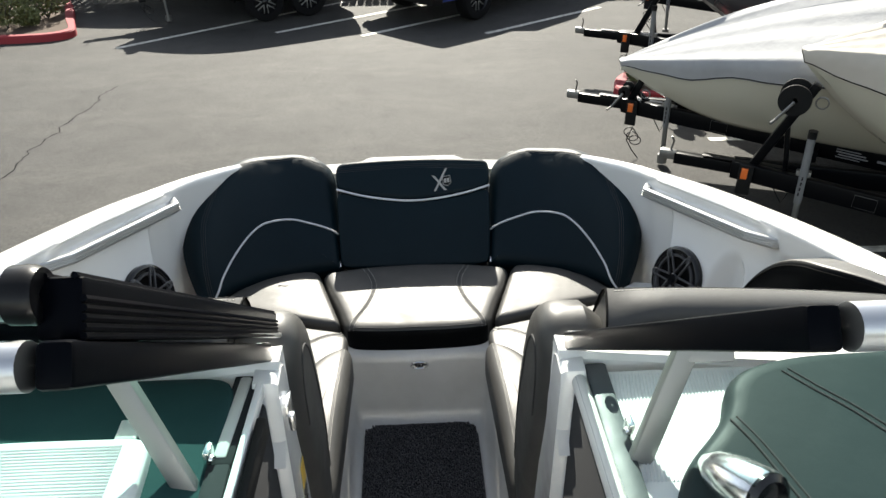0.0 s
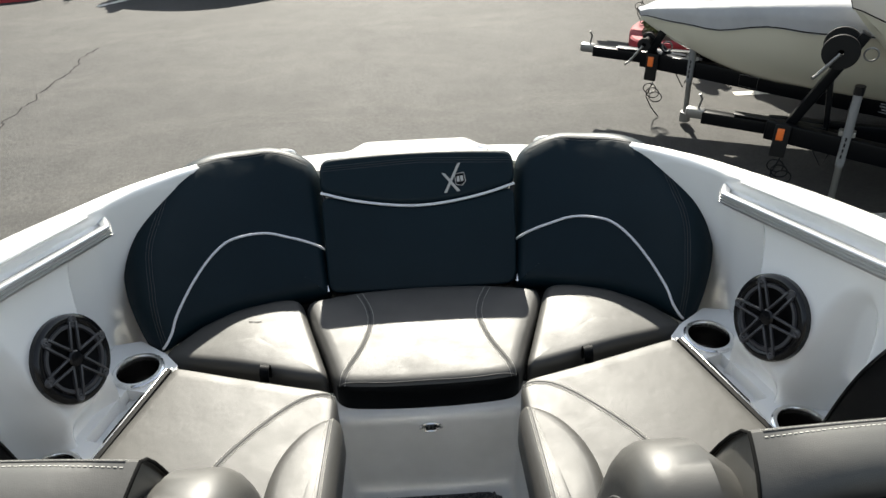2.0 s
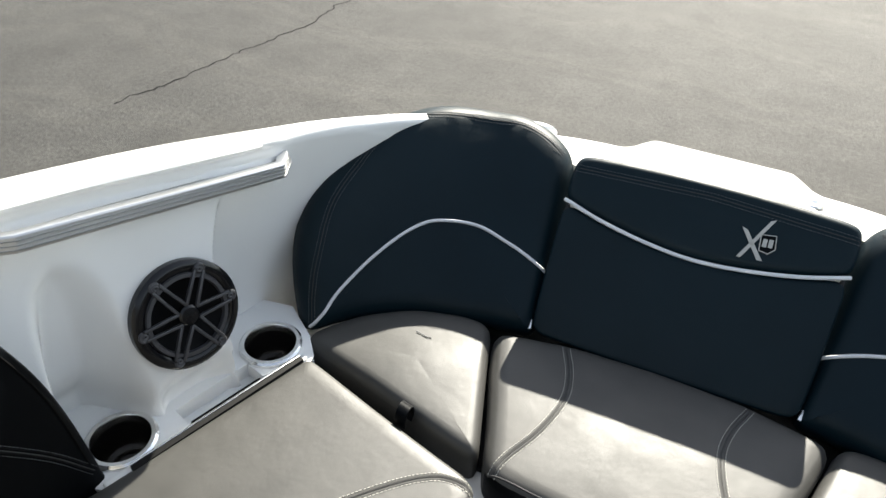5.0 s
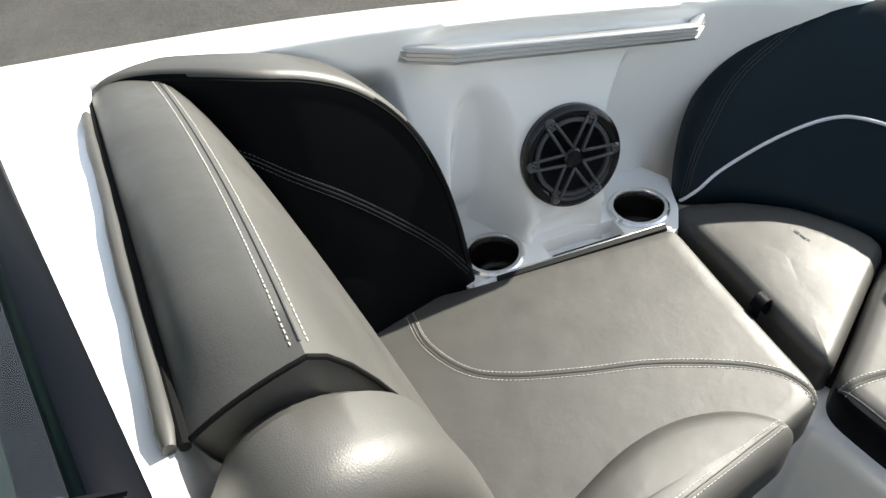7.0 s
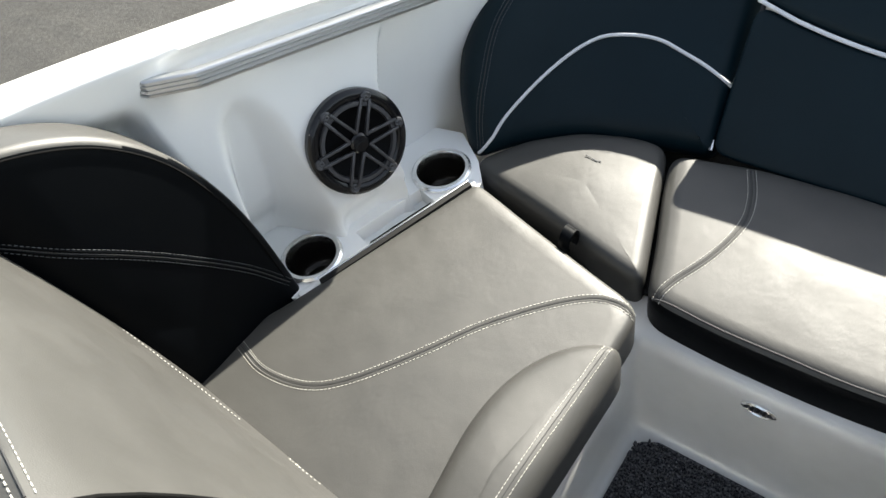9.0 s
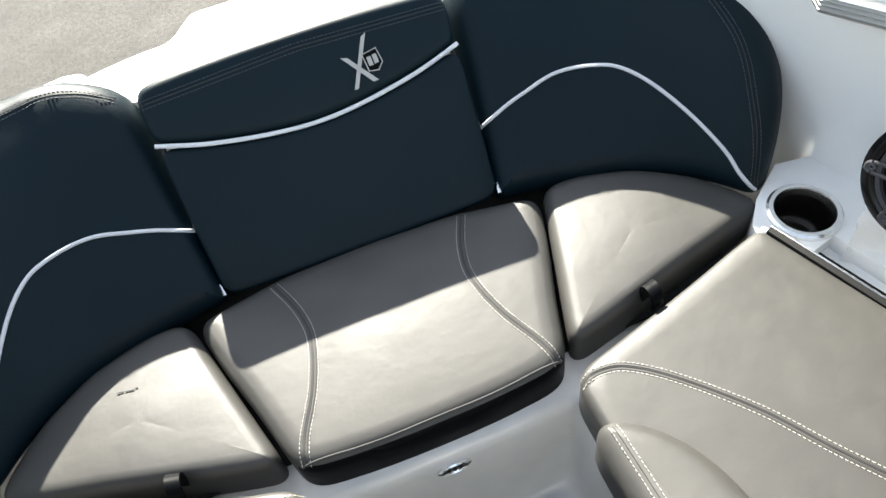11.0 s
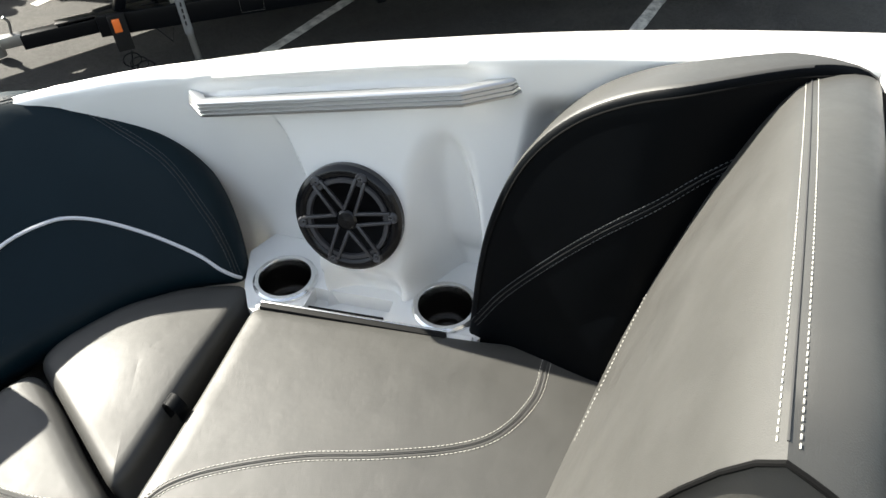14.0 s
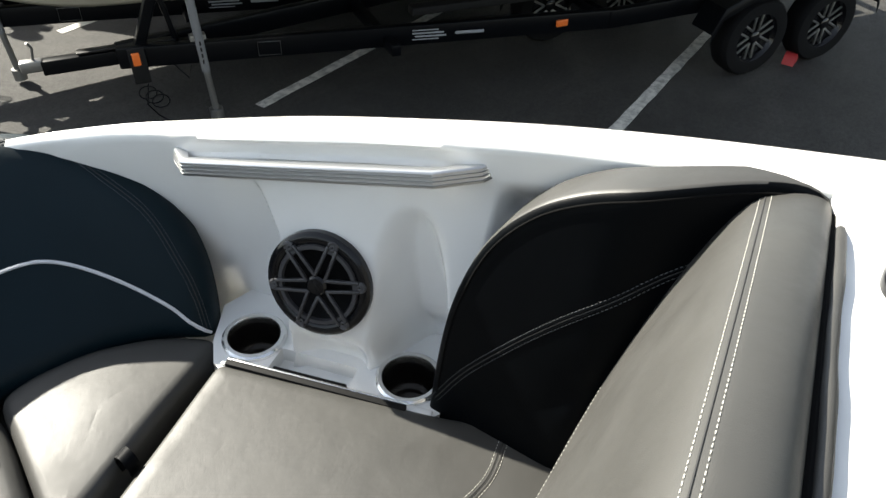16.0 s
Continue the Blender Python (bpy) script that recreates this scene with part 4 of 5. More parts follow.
# ---- foredeck behind the seats, windscreen, dash ----
def foredeck(s):
    bm = bmesh.new()
    cols = []
    for k in range(21):
        x = 0.205 + (INN(1.42) + 0.012 - 0.205) * k / 20
        y1 = 1.412 + 0.083 * (x - 0.285) / 0.6 if x > 0.3 else 1.40
        y1 += 0.02 * step(0.84, 0.89, x)
        lip = step(0.80, INN(1.42) + 0.012, x)
        top = 2.444 - 0.11 * (x - 0.285)
        cols.append([Vector((s * x, y, z)) for y, z in ((1.30, 2.30), (1.355, 2.36), (1.356, top - 0.008), (1.364, top))] + [Vector((s * x, y, top + (TOP(y) - 0.006 - top) * lip)) for y in (1.38, 1.40, y1)] + [Vector((s * x, y1, 2.30))])
    grid(bm, cols)
    low = [[Vector((s * x, y, z)) for x in (0.34, 0.6, INN(1.5))] for y, z in ((1.46, 2.33), (1.46, 1.84))]
    grid(bm, low)
    solid("foredeck", bm, M["gelcoat"], "bright white gelcoat deck strip before the windscreen", "boat deck", "structure")
    # walkway jamb and side wall
    bm = bmesh.new()
    side = [(1.325, 2.428), (1.33, 2.44), (1.37, 2.445), (1.386, 2.435), (1.425, 2.2), (1.46, 1.86), (1.47, 1.58), (1.33, 1.58)]
    rings = [[bm.verts.new((s * x, y + (1.37 - y) * k, z + (2.1 - z) * k * 0.3)) for y, z in side] for x, k in ((0.240, 0), (0.210, 0), (0.204, 0.06))]
    for p, q in zip(rings, rings[1:]):
        for k in range(8):
            bm.faces.new((p[k], p[(k + 1) % 8], q[(k + 1) % 8], q[k]))
    bm.faces.new(rings[0])
    bm.faces.new(rings[-1])
    solid("door_jamb", bm, M["gelcoat"], "white moulded jamb of the walkway opening", "door jamb", "structure")
    bm = bmesh.new()
    box(bm, pose(s * 0.236, 0.84, 2.0), 0.028, 0.96, 0.83, 0.006)
    solid("walkway_wall", bm, M["carpetwall"], "dark grey lined wall of the walkway", "wall", "structure")
    bm = bmesh.new()
    if s > 0:
        tube(bm, [(0.231, 1.345, 2.420), (0.231, 1.335, 2.424), (0.231, 1.1, 2.424), (0.231, 0.5, 2.418)], [0.008, 0.0115, 0.0115, 0.0115], 14)
    else:
        beam(bm, (-0.2515, 1.353, 2.430), (-0.2600, 1.200, 2.428), 0.0185, 0.014, 0.005)
    solid("wall_capping", bm, M["capping"], "pale stitched vinyl capping along the walkway wall", "trim", "structure")
    bm = bmesh.new()
    for k in range(100 if s > 0 else 0):
        beam(bm, (0.2246, 1.33 - 0.0052 * k, 2.4330), (0.2246, 1.3268 - 0.0052 * k, 2.4330), 0.0008, 0.0010, 0)
    if s > 0:
        solid("capping_stitching", bm, M["dark_thread"], "dark stitching on the pale capping", "trim", "structure")
    bm = bmesh.new()
    if s > 0:
        beam(bm, (0.258, 1.352, 2.425), (0.252, 0.5, 2.38), 0.032, 0.024, 0.004)
    else:
        beam(bm, (-0.2515, 1.358, 2.424), (-0.2600, 1.190, 2.422), 0.036, 0.02, 0.004)
        beam(bm, (-0.258, 1.19, 2.42), (-0.258, 0.5, 2.396), 0.03, 0.03, 0.004)
    solid("dash_edge_trim", bm, M["edgetrim"] if s > 0 else M["carpetwall"], "blue-grey vinyl trim between the capping and the dash" if s > 0 else "black surround of the pale capping pad", "trim", "structure")


M["capping"] = vinyl("pale_capping_vinyl", (0.62, 0.62, 0.58), 0.5)
M["edgetrim"] = vinyl("blue_grey_trim_vinyl", (0.045, 0.055, 0.06), 0.5)
M["carpetwall"] = material("dark_wall_lining", (0.014, 0.015, 0.017), 0.9)
foredeck(1)
foredeck(-1)


def beam_frame(bm, a, b, w, h, up, ribs=0):
    beam(bm, a, b, w, h, 0.004, up)
    a, b, up = Vector(a), Vector(b), Vector(up).normalized()
    side = up.cross((b - a).normalized()).normalized()
    for k in range(ribs):
        o = side * (w * ((k + 0.5) / ribs - 0.5)) + up * (h / 2)
        tube(bm, [a + o, b + o], 0.0022, 6)


def windscreen(s):
    t = thing("windscreen", "tinted windscreen pane in a black frame with bright top rail", "windscreen", (s * 0.5, 1.39, 2.44), "windscreen panes")
    P = lambda x, y, z: Vector((s * x, y, z))
    a, b, c, d = P(0.228, 1.372, 2.462), P(0.845, 1.378, 2.442), P(0.86, 0.84, 2.885), P(0.213 if s > 0 else 0.188, 0.828, 2.900 if s > 0 else 2.895)
    up = (b - a).cross(d - a).normalized()
    up = up if up.z > 0 else -up
    bm = bmesh.new()
    vs = [bm.verts.new(p) for p in (a, b, c, d)] + [bm.verts.new(p - up * 0.005) for p in (a, b, c, d)]
    bm.faces.new(vs[:4])
    pane = part("pane", bm, M["glass"], t, "green tinted glass")
    back = (d - a).normalized()
    bm = bmesh.new()
    broad = 0.024 if s > 0 else 0.062
    beam_frame(bm, a + back * (broad / 2 - 0.005), b + back * (broad / 2 - 0.005), broad, 0.014, up)
    part("base_rail", bm, M["anodised"], t, "black base rail")
    bm = bmesh.new()
    for o in (-0.004, broad - 0.006):
        tube(bm, [a + back * o + up * 0.008, b + back * o + up * 0.008], 0.006, 8)
    part("gasket", bm, M["rubber"], t)
    bm = bmesh.new()
    beam_frame(bm, a - (b - a).normalized() * 0.004, d, 0.020, 0.026, up)
    part("inner_stile", bm, M["anodised"], t, "black inner stile")
    bm = bmesh.new()
    beam_frame(bm, b, c, 0.03, 0.02, up)
    part("outer_stile", bm, M["anodised"], t)
    bm = bmesh.new()
    tube(bm, [d + Vector((s * 0.012, 0, 0)), d.lerp(c, 0.5) + Vector((0, 0.0, 0.003)), c], 0.0135, 20)
    part("top_rail", bm, M["brushed"], t, "bright round aluminium top rail")
    bm = bmesh.new()
    q = a + back * 0.035 + (b - a).normalized() * 0.035 + up * 0.010
    lathe(bm, frame_of(q, up), [(0.009, 0), (0.0085, 0.002), (0.005, 0.003), (0.001, 0.0026)], 16, False)
    part("screw", bm, M["steel"], t)
    bm = bmesh.new()
    box(bm, frame_of(a + back * 0.005 + up * 0.012, up), 0.022, 0.03, 0.006, 0.002)
    part("hinge_plate", bm, M["steel"], t)
    st = thing("windscreen_strut", "angled silver bracket that props the windscreen", "strut", (s * 0.3, 1.22, 2.37), "windscreen struts")
    bm = bmesh.new()
    e = [P(0.391, 1.225, 2.556), P(0.334, 1.23, 2.554), P(0.276, 1.176, 2.418)] if s > 0 else [P(0.448, 1.232, 2.556), P(0.376, 1.236, 2.552), P(0.287, 1.157, 2.416)]
    beam(bm, e[0], e[1], 0.030, 0.016, 0.003, (0, -0.8, 0.6))
    beam(bm, e[1] + Vector((0, 0, 0.006)), e[2], 0.030, 0.016, 0.003, (0, -0.9, 0.1))
    part("arm", bm, M["dull"], st)
    bm = bmesh.new()
    box(bm, pose(s * 0.272, 1.216 if s > 0 else 1.20, 2.432), 0.010, 0.022, 0.04, 0.003)
    part("foot", bm, M["steel"], st)
    bm = bmesh.new()
    lathe(bm, frame_of(P(0.267, 1.209 if s > 0 else 1.193, 2.44), (-s, -0.3, 0)), [(0.006, 0), (0.005, 0.004), (0.001, 0.004)], 12, False)
    part("bolt", bm, M["steel"], st)


windscreen(1)
windscreen(-1)

# centre pane, folded back over the port pane
t = thing("folded_centre_windscreen", "centre windscreen pane folded open, ribbed black frame", "windscreen", (-0.3, 1.25, 2.6))
a, d = Vector((-0.216, 1.380, 2.510)), Vector((-0.196, 0.868, 2.912))
b, c = Vector((-0.62, 1.38, 2.50)), Vector((-0.62, 0.868, 2.92))
up = (b - a).cross(d - a).normalized()
up = up if up.z > 0 else -up
bm = bmesh.new()
bm.faces.new([bm.verts.new(p) for p in (a, b, c, d)])
part("pane", bm, M["glass"], t, "green tinted glass")
bm = bmesh.new()
beam_frame(bm, a - up * 0.003, d - up * 0.008, 0.026, 0.036, up)
stile = part("ribbed_stile", bm, M["anodised"], t, "ribbed black stile")
side = up.cross((d - a).normalized()).normalized()
side = side if side.x > 0 else -side
for k in range(7):
    bm = bmesh.new()
    o = side * 0.013 + up * (0.036 * ((k + 0.5) / 7 - 0.5)) if k < 5 else side * (0.016 * (k - 5.5)) + up * 0.018
    tube(bm, [a + o - up * 0.003, d + o - up * 0.008], 0.0022, 6)
    part("rib", bm, M["anodised"], stile)
bm = bmesh.new()
beam_frame(bm, a + Vector((0.01, 0.01, -0.03)), d + Vector((0.0, 0.01, -0.032)), 0.012, 0.008, up)
part("bright_edge", bm, M["brushed"], t, "thin bright metal edge")
bm = bmesh.new()
beam_frame(bm, b, c, 0.03, 0.02, up)
beam_frame(bm, a, b, 0.03, 0.02, up)
part("frame", bm, M["anodised"], t)
bm = bmesh.new()
tube(bm, [d + Vector((-0.012, 0, 0)), c], 0.0145, 20)
part("top_rail", bm, M["brushed"], t, "bright round aluminium rail")
bm = bmesh.new()
lathe(bm, frame_of(d + Vector((-0.012, 0, 0)), (1, 0, 0)), [(0.0165, -0.012), (0.0168, 0.0), (0.015, 0.004), (0.006, 0.004), (0.001, 0.002)], 24, False)
part("rail_cap", bm, M["black"], t, "black plastic end cap")
for q in ((-0.193, 1.326, 2.36),):
    lt = thing("door_latch", "small chrome latch on the walkway jamb", "latch", q)
    bm = bmesh.new()
    box(bm, pose(-0.202, 1.36, 2.36), 0.01, 0.035, 0.05, 0.003)
    box(bm, pose(-0.196, 1.345, 2.352), 0.012, 0.014, 0.03, 0.003)
    part("body", bm, M["steel"], lt)
lb = thing("warning_label", "yellow and white warning label on the jamb", "label", (-0.204, 1.39, 2.15))
bm = bmesh.new()
box(bm, pose(-0.2035, 1.395, 2.15), 0.002, 0.03, 0.13)
part("sheet", bm, M["hullwhite"], lb)
bm = bmesh.new()
box(bm, pose(-0.2022, 1.395, 2.185), 0.002, 0.026, 0.05)
part("yellow_panel", bm, M["label"], lb)
bm = bmesh.new()
for k in range(5):
    box(bm, pose(-0.2022, 1.395, 2.145 - 0.013 * k), 0.002, 0.022, 0.004)
part("text_bars", bm, M["black"], lb)
bm = bmesh.new()
beam(bm, (-0.229, 1.335, 2.430), (-0.236, 1.10, 2.428), 0.011, 0.022, 0.003)
solid("wall_rail", bm, M["gelcoat"], "narrow white rail along the port walkway wall", "trim", "structure")
bm = bmesh.new()
beam(bm, (-0.2165, 1.265, 2.422), (-0.219, 1.05, 2.424), 0.013, 0.034, 0.003)
tagged(new("rubber_grip", finish("rubber_grip", bm, M["rubber"])), "black rubber grab handle on the walkway wall", "handle")


def dash_at(s, u, v, h):
    """Along the dash, which runs back under the windscreen and dips a little towards the cockpit."""
    return Vector((s * u * 0.948, 1.351 - 0.948 * v, 2.431 - 0.06 * v + h))


for s in (1, -1):
    d = thing("dashboard", "white moulded dash top with a fine non-skid pattern", "dashboard", (s * 0.5, 1.2, 2.3), "dash tops")
    bm = bmesh.new()
    rows = [[dash_at(s, 0.25 + 0.62 * i / 10, 0.015 + 0.37 * j / 8, 0) for i in range(11)] for j in range(9)]
    rows.append([p + Vector((0, -0.012, -0.012)) for p in rows[-1]])
    rows.append([p + Vector((0, 0.02, -0.30)) for p in rows[-1]])
    grid(bm, rows)
    part("moulding", bm, M["gelcoat"], d)
    # non-skid ribs
    bm = bmesh.new()
    if s > 0:
        for k in range(44):
            u = 0.262 + 0.0052 * k
            tube(bm, [dash_at(s, u + 0.02, 0.022, 0.0005), dash_at(s, u - 0.012, 0.22, 0.0005)], 0.0016, 5)
    else:
        for k in range(16):
            v = 0.150 + 0.0052 * k
            tube(bm, [dash_at(s, 0.40, v, 0.0305), dash_at(s, 0.56, v, 0.0305)], 0.0014, 5)
    part("non_skid_ribs", bm, M["grit"], d, "fine raised non-skid ribs")
# padded cover on the starboard dash
pd = thing("dash_pad", "dark padded vinyl cover on the dash with a double seam", "dash pad", (0.62, 1.2, 2.39))
place = lambda u, v, h: dash_at(1, u, v, h)
out = spline([(0.56, 0.03), (0.47, 0.055), (0.437, 0.09), (0.428, 0.125), (0.39, 0.17), (0.347, 0.21), (0.318, 0.26), (0.315, 0.37), (0.5, 0.375), (0.87, 0.37), (0.87, 0.03), (0.7, 0.025)], 6, True)
bm = pillow(out, place, 0.036, 0.024, 0.010, 120)
l1 = draped(bm, spline([(0.425, 0.155), (0.44, 0.20), (0.452, 0.25), (0.464, 0.30), (0.475, 0.35)], 8), place, 60)
l2 = draped(bm, spline([(0.534, 0.07), (0.56, 0.11), (0.59, 0.15), (0.615, 0.19), (0.66, 0.26)], 8), place, 40)
part("pad", bm, M["pad"], pd)
for ln in (l1, l2):
    for o in (-0.005, 0.005):
        bm = bmesh.new()
        tube(bm, [p + q * 0.0004 + Vector((o, o * 0.4, 0)) for p, q in ln], 0.0016, 6)
        part("seam_line", bm, M["seam"], pd)
hn = thing("dash_horn", "small chrome bullet-shaped fitting with a black end on the dash", "dash fitting", (0.378, 1.12, 2.40))
m = frame_of((0.366, 1.074, 2.478), (0.35, -0.85, 0.30))
bm = bmesh.new()
lathe(bm, m, [(0.001, -0.075), (0.012, -0.07), (0.024, -0.05), (0.031, -0.02), (0.034, 0.015), (0.032, 0.022)], 28, False)
part("shell", bm, M["steel"], hn, "chrome shell")
bm = bmesh.new()
lathe(bm, m, [(0.032, 0.016), (0.032, 0.026), (0.024, 0.03), (0.02, 0.022), (0.001, 0.02)], 28, False)
part("cap", bm, M["gloss_black"], hn, "gloss black end")
bm = bmesh.new()
tube(bm, [(0.362, 1.093, 2.465), (0.362, 1.098, 2.41)], 0.012, 12)
part("foot", bm, M["steel"], hn)
# port dash: dark cover, hinged tab
M["teal"] = vinyl("dark_teal_vinyl", (0.024, 0.062, 0.062), 0.7, 0.05)
pp = thing("dash_cover", "dark teal vinyl cover on the port dash", "dash cover", (-0.6, 1.3, 2.43))
bm = pillow([Vector(p) for p in ((0.276, 0.002, 0), (0.276, 0.33, 0), (0.87, 0.33, 0), (0.87, 0.002, 0))], lambda u, v, h: dash_at(-1, u, v, h), 0.010, 0.006, 0.002, 90)
part("cover", bm, M["teal"], pp)
bm = pillow(spline([(0.365, 0.15), (0.372, 0.136), (0.40, 0.133), (0.60, 0.133), (0.64, 0.15), (0.64, 0.26), (0.60, 0.29), (0.40, 0.29), (0.365, 0.27)], 5, True), lambda u, v, h: dash_at(-1, u, v, h + 0.010), 0.020, 0.008, 0.001, 90)
part("instrument_panel", bm, M["gelcoat"], pp, "raised white moulded panel")
bm = bmesh.new()
box(bm, frame_of(dash_at(-1, 0.409, 0.105, 0.013), (0, -0.06, 1)), 0.029, 0.034, 0.005, 0.002)
tagged(new("plastic_tab", finish("plastic_tab", bm, M["capping"])), "small pale plastic tab on the teal dash cover", "tab")
# cleat on the starboard deck
bm = bmesh.new()
lathe(bm, Matrix.Translation((0.765, 1.412, 2.394)) @ Matrix.Diagonal((0.7, 0.45, 1, 1)), [(0.05, 0), (0.052, 0.012), (0.045, 0.02), (0.001, 0.022)], 28, False)
tagged(new("deck_cleat", finish("deck_cleat", bm, M["gloss_black"])), "black oval pull-up cleat on the white deck", "cleat")

# hull bottom, transom and cockpit floor that close the boat
bm = bmesh.new()
rows = []
for y in (-3.6, -1.5, 0.2, 1.4, 2.2, 2.75):
    w = OUT(max(y, 0.2)) - 0.34
    rows.append([Vector((x * w, y, 0.75 - 0.18 * (1 - abs(x)) + 0.10 * max(y, 0) ** 1.6 * 0.35)) for x in (-1, -0.5, 0, 0.5, 1)])
grid(bm, rows)
for s in (-1, 1):
    grid(bm, [[Vector((s * (0.985 - 0.34 * k), y, 2.56 - 1.81 * k)) for k in (0, 0.3, 0.7, 1)] for y in (0.2, -1.5, -3.6)])
grid(bm, [[Vector((x, -3.6, z)) for x in (-0.98, 0, 0.98)] for z in (0.7, 2.5)])
solid("hull", bm, M["gelcoat"], "white hull of the boat", "boat hull", "structure")
bm = bmesh.new()
grid(bm, [[Vector((x, y, 1.56)) for x in (-0.93, -0.2, 0.2, 0.93)] for y in (-3.58, -1, 0.0, 1.35)])
solid("cockpit_floor", bm, M["liner"], "grey moulded cockpit floor", "boat floor", "structure")


# ---- the yard: paint, cracks, trailers, boats, kerbs, fence ----
def paint_line(a, b, w=0.10):
    bm = bmesh.new()
    a, b = Vector((*a, 0.004)), Vector((*b, 0.004))
    d = (b - a).normalized()
    n = Vector((-d.y, d.x, 0)) * w / 2
    k = max(int((b - a).length / 0.12), 2)
    rnd = random.Random(int(a.x * 100))
    rows = []
    for i in range(k + 1):
        p = a.lerp(b, i / k)
        rows.append([p - n * rnd.uniform(0.9, 1.08), p, p + n * rnd.uniform(0.9, 1.08)])
    grid(bm, rows)
    return solid("parking_line", bm, M["paint"], "worn white painted parking line on the asphalt", "road marking", "structure")


for a, b in (((3.45, 5.50), (9.5, 5.45)), ((4.3, 3.10), (10.5, 3.24)), ((3.3, 7.9), (9.0, 7.85)), ((-4.6, 12.2), (-1.2, 15.2)), ((-0.75, 12.62), (1.3, 14.2)), ((-2.2, 12.95), (0.3, 14.8)), ((1.3, 12.6), (3.6, 14.3)), ((4.2, 0.7), (10.5, 0.9))):
    paint_line(a, b)

rnd = random.Random(11)
for ctrl, w in (([(-3.95, 10.3), (-4.0, 9.9), (-4.06, 9.1), (-4.15, 8.25), (-4.17, 7.7), (-4.3, 6.9), (-4.43, 6.1), (-4.6, 5.3)], 0.010),):
    bm = bmesh.new()
    pts = resample(spline(ctrl, 10), 110)
    rows, drift = [], 0.0
    for p in pts:
        drift = drift * 0.8 + rnd.uniform(-0.03, 0.03)
        o = Vector((drift, rnd.uniform(-0.015, 0.015), 0.003))
        ww = w * rnd.uniform(0.4, 1.1)
        rows.append([p + o + Vector((-ww, 0, 0)), p + o + Vector((ww, 0, 0))])
    grid(bm, rows)
    solid("asphalt_crack", bm, M["crack"], "dark wandering crack in the asphalt", "crack", "structure")


def wheel(parent, m, r=0.335, w=0.2):
    """A tyre with a tread shoulder and a dark alloy rim with bright spokes; its axis is the pose's z."""
    bm = bmesh.new()
    lathe(bm, m, [(r * 0.62, -w / 2), (r * 0.93, -w / 2), (r * 0.985, -w * 0.38), (r, -w * 0.2), (r, w * 0.2), (r * 0.985, w * 0.38), (r * 0.93, w / 2), (r * 0.75, w * 0.53), (r * 0.62, w / 2)], 40, False)
    ty = part("wheel", bm, M["tyre"], parent, "black trailer tyre")
    bm = bmesh.new()
    lathe(bm, m, [(r * 0.63, w * 0.5), (r * 0.60, w * 0.42), (r * 0.55, w * 0.2), (0.01, w * 0.22)], 32, False)
    part("rim", bm, M["gloss_black"], ty)
    for k in range(6):
        bm = bmesh.new()
        mm = m @ pose(0, 0, w * 0.3, 0, 0, 60 * k)
        for o in (-0.2, 0.2):
            beam(bm, mm @ Vector((r * 0.17, 0.0, 0)), mm @ Vector((r * 0.56, r * o, 0.004)), 0.018, 0.014, 0.003, up=m.to_3x3() @ Vector((0, 0, 1)))
        part("spoke", bm, M["zinc"], ty, "bright machined spoke")
    bm = bmesh.new()
    lathe(bm, m @ pose(0, 0, w * 0.22), [(0.05, 0), (0.05, 0.03), (0.035, 0.04), (0.001, 0.042)], 20, False)
    part("hub_cap", bm, M["gloss_black"], ty)


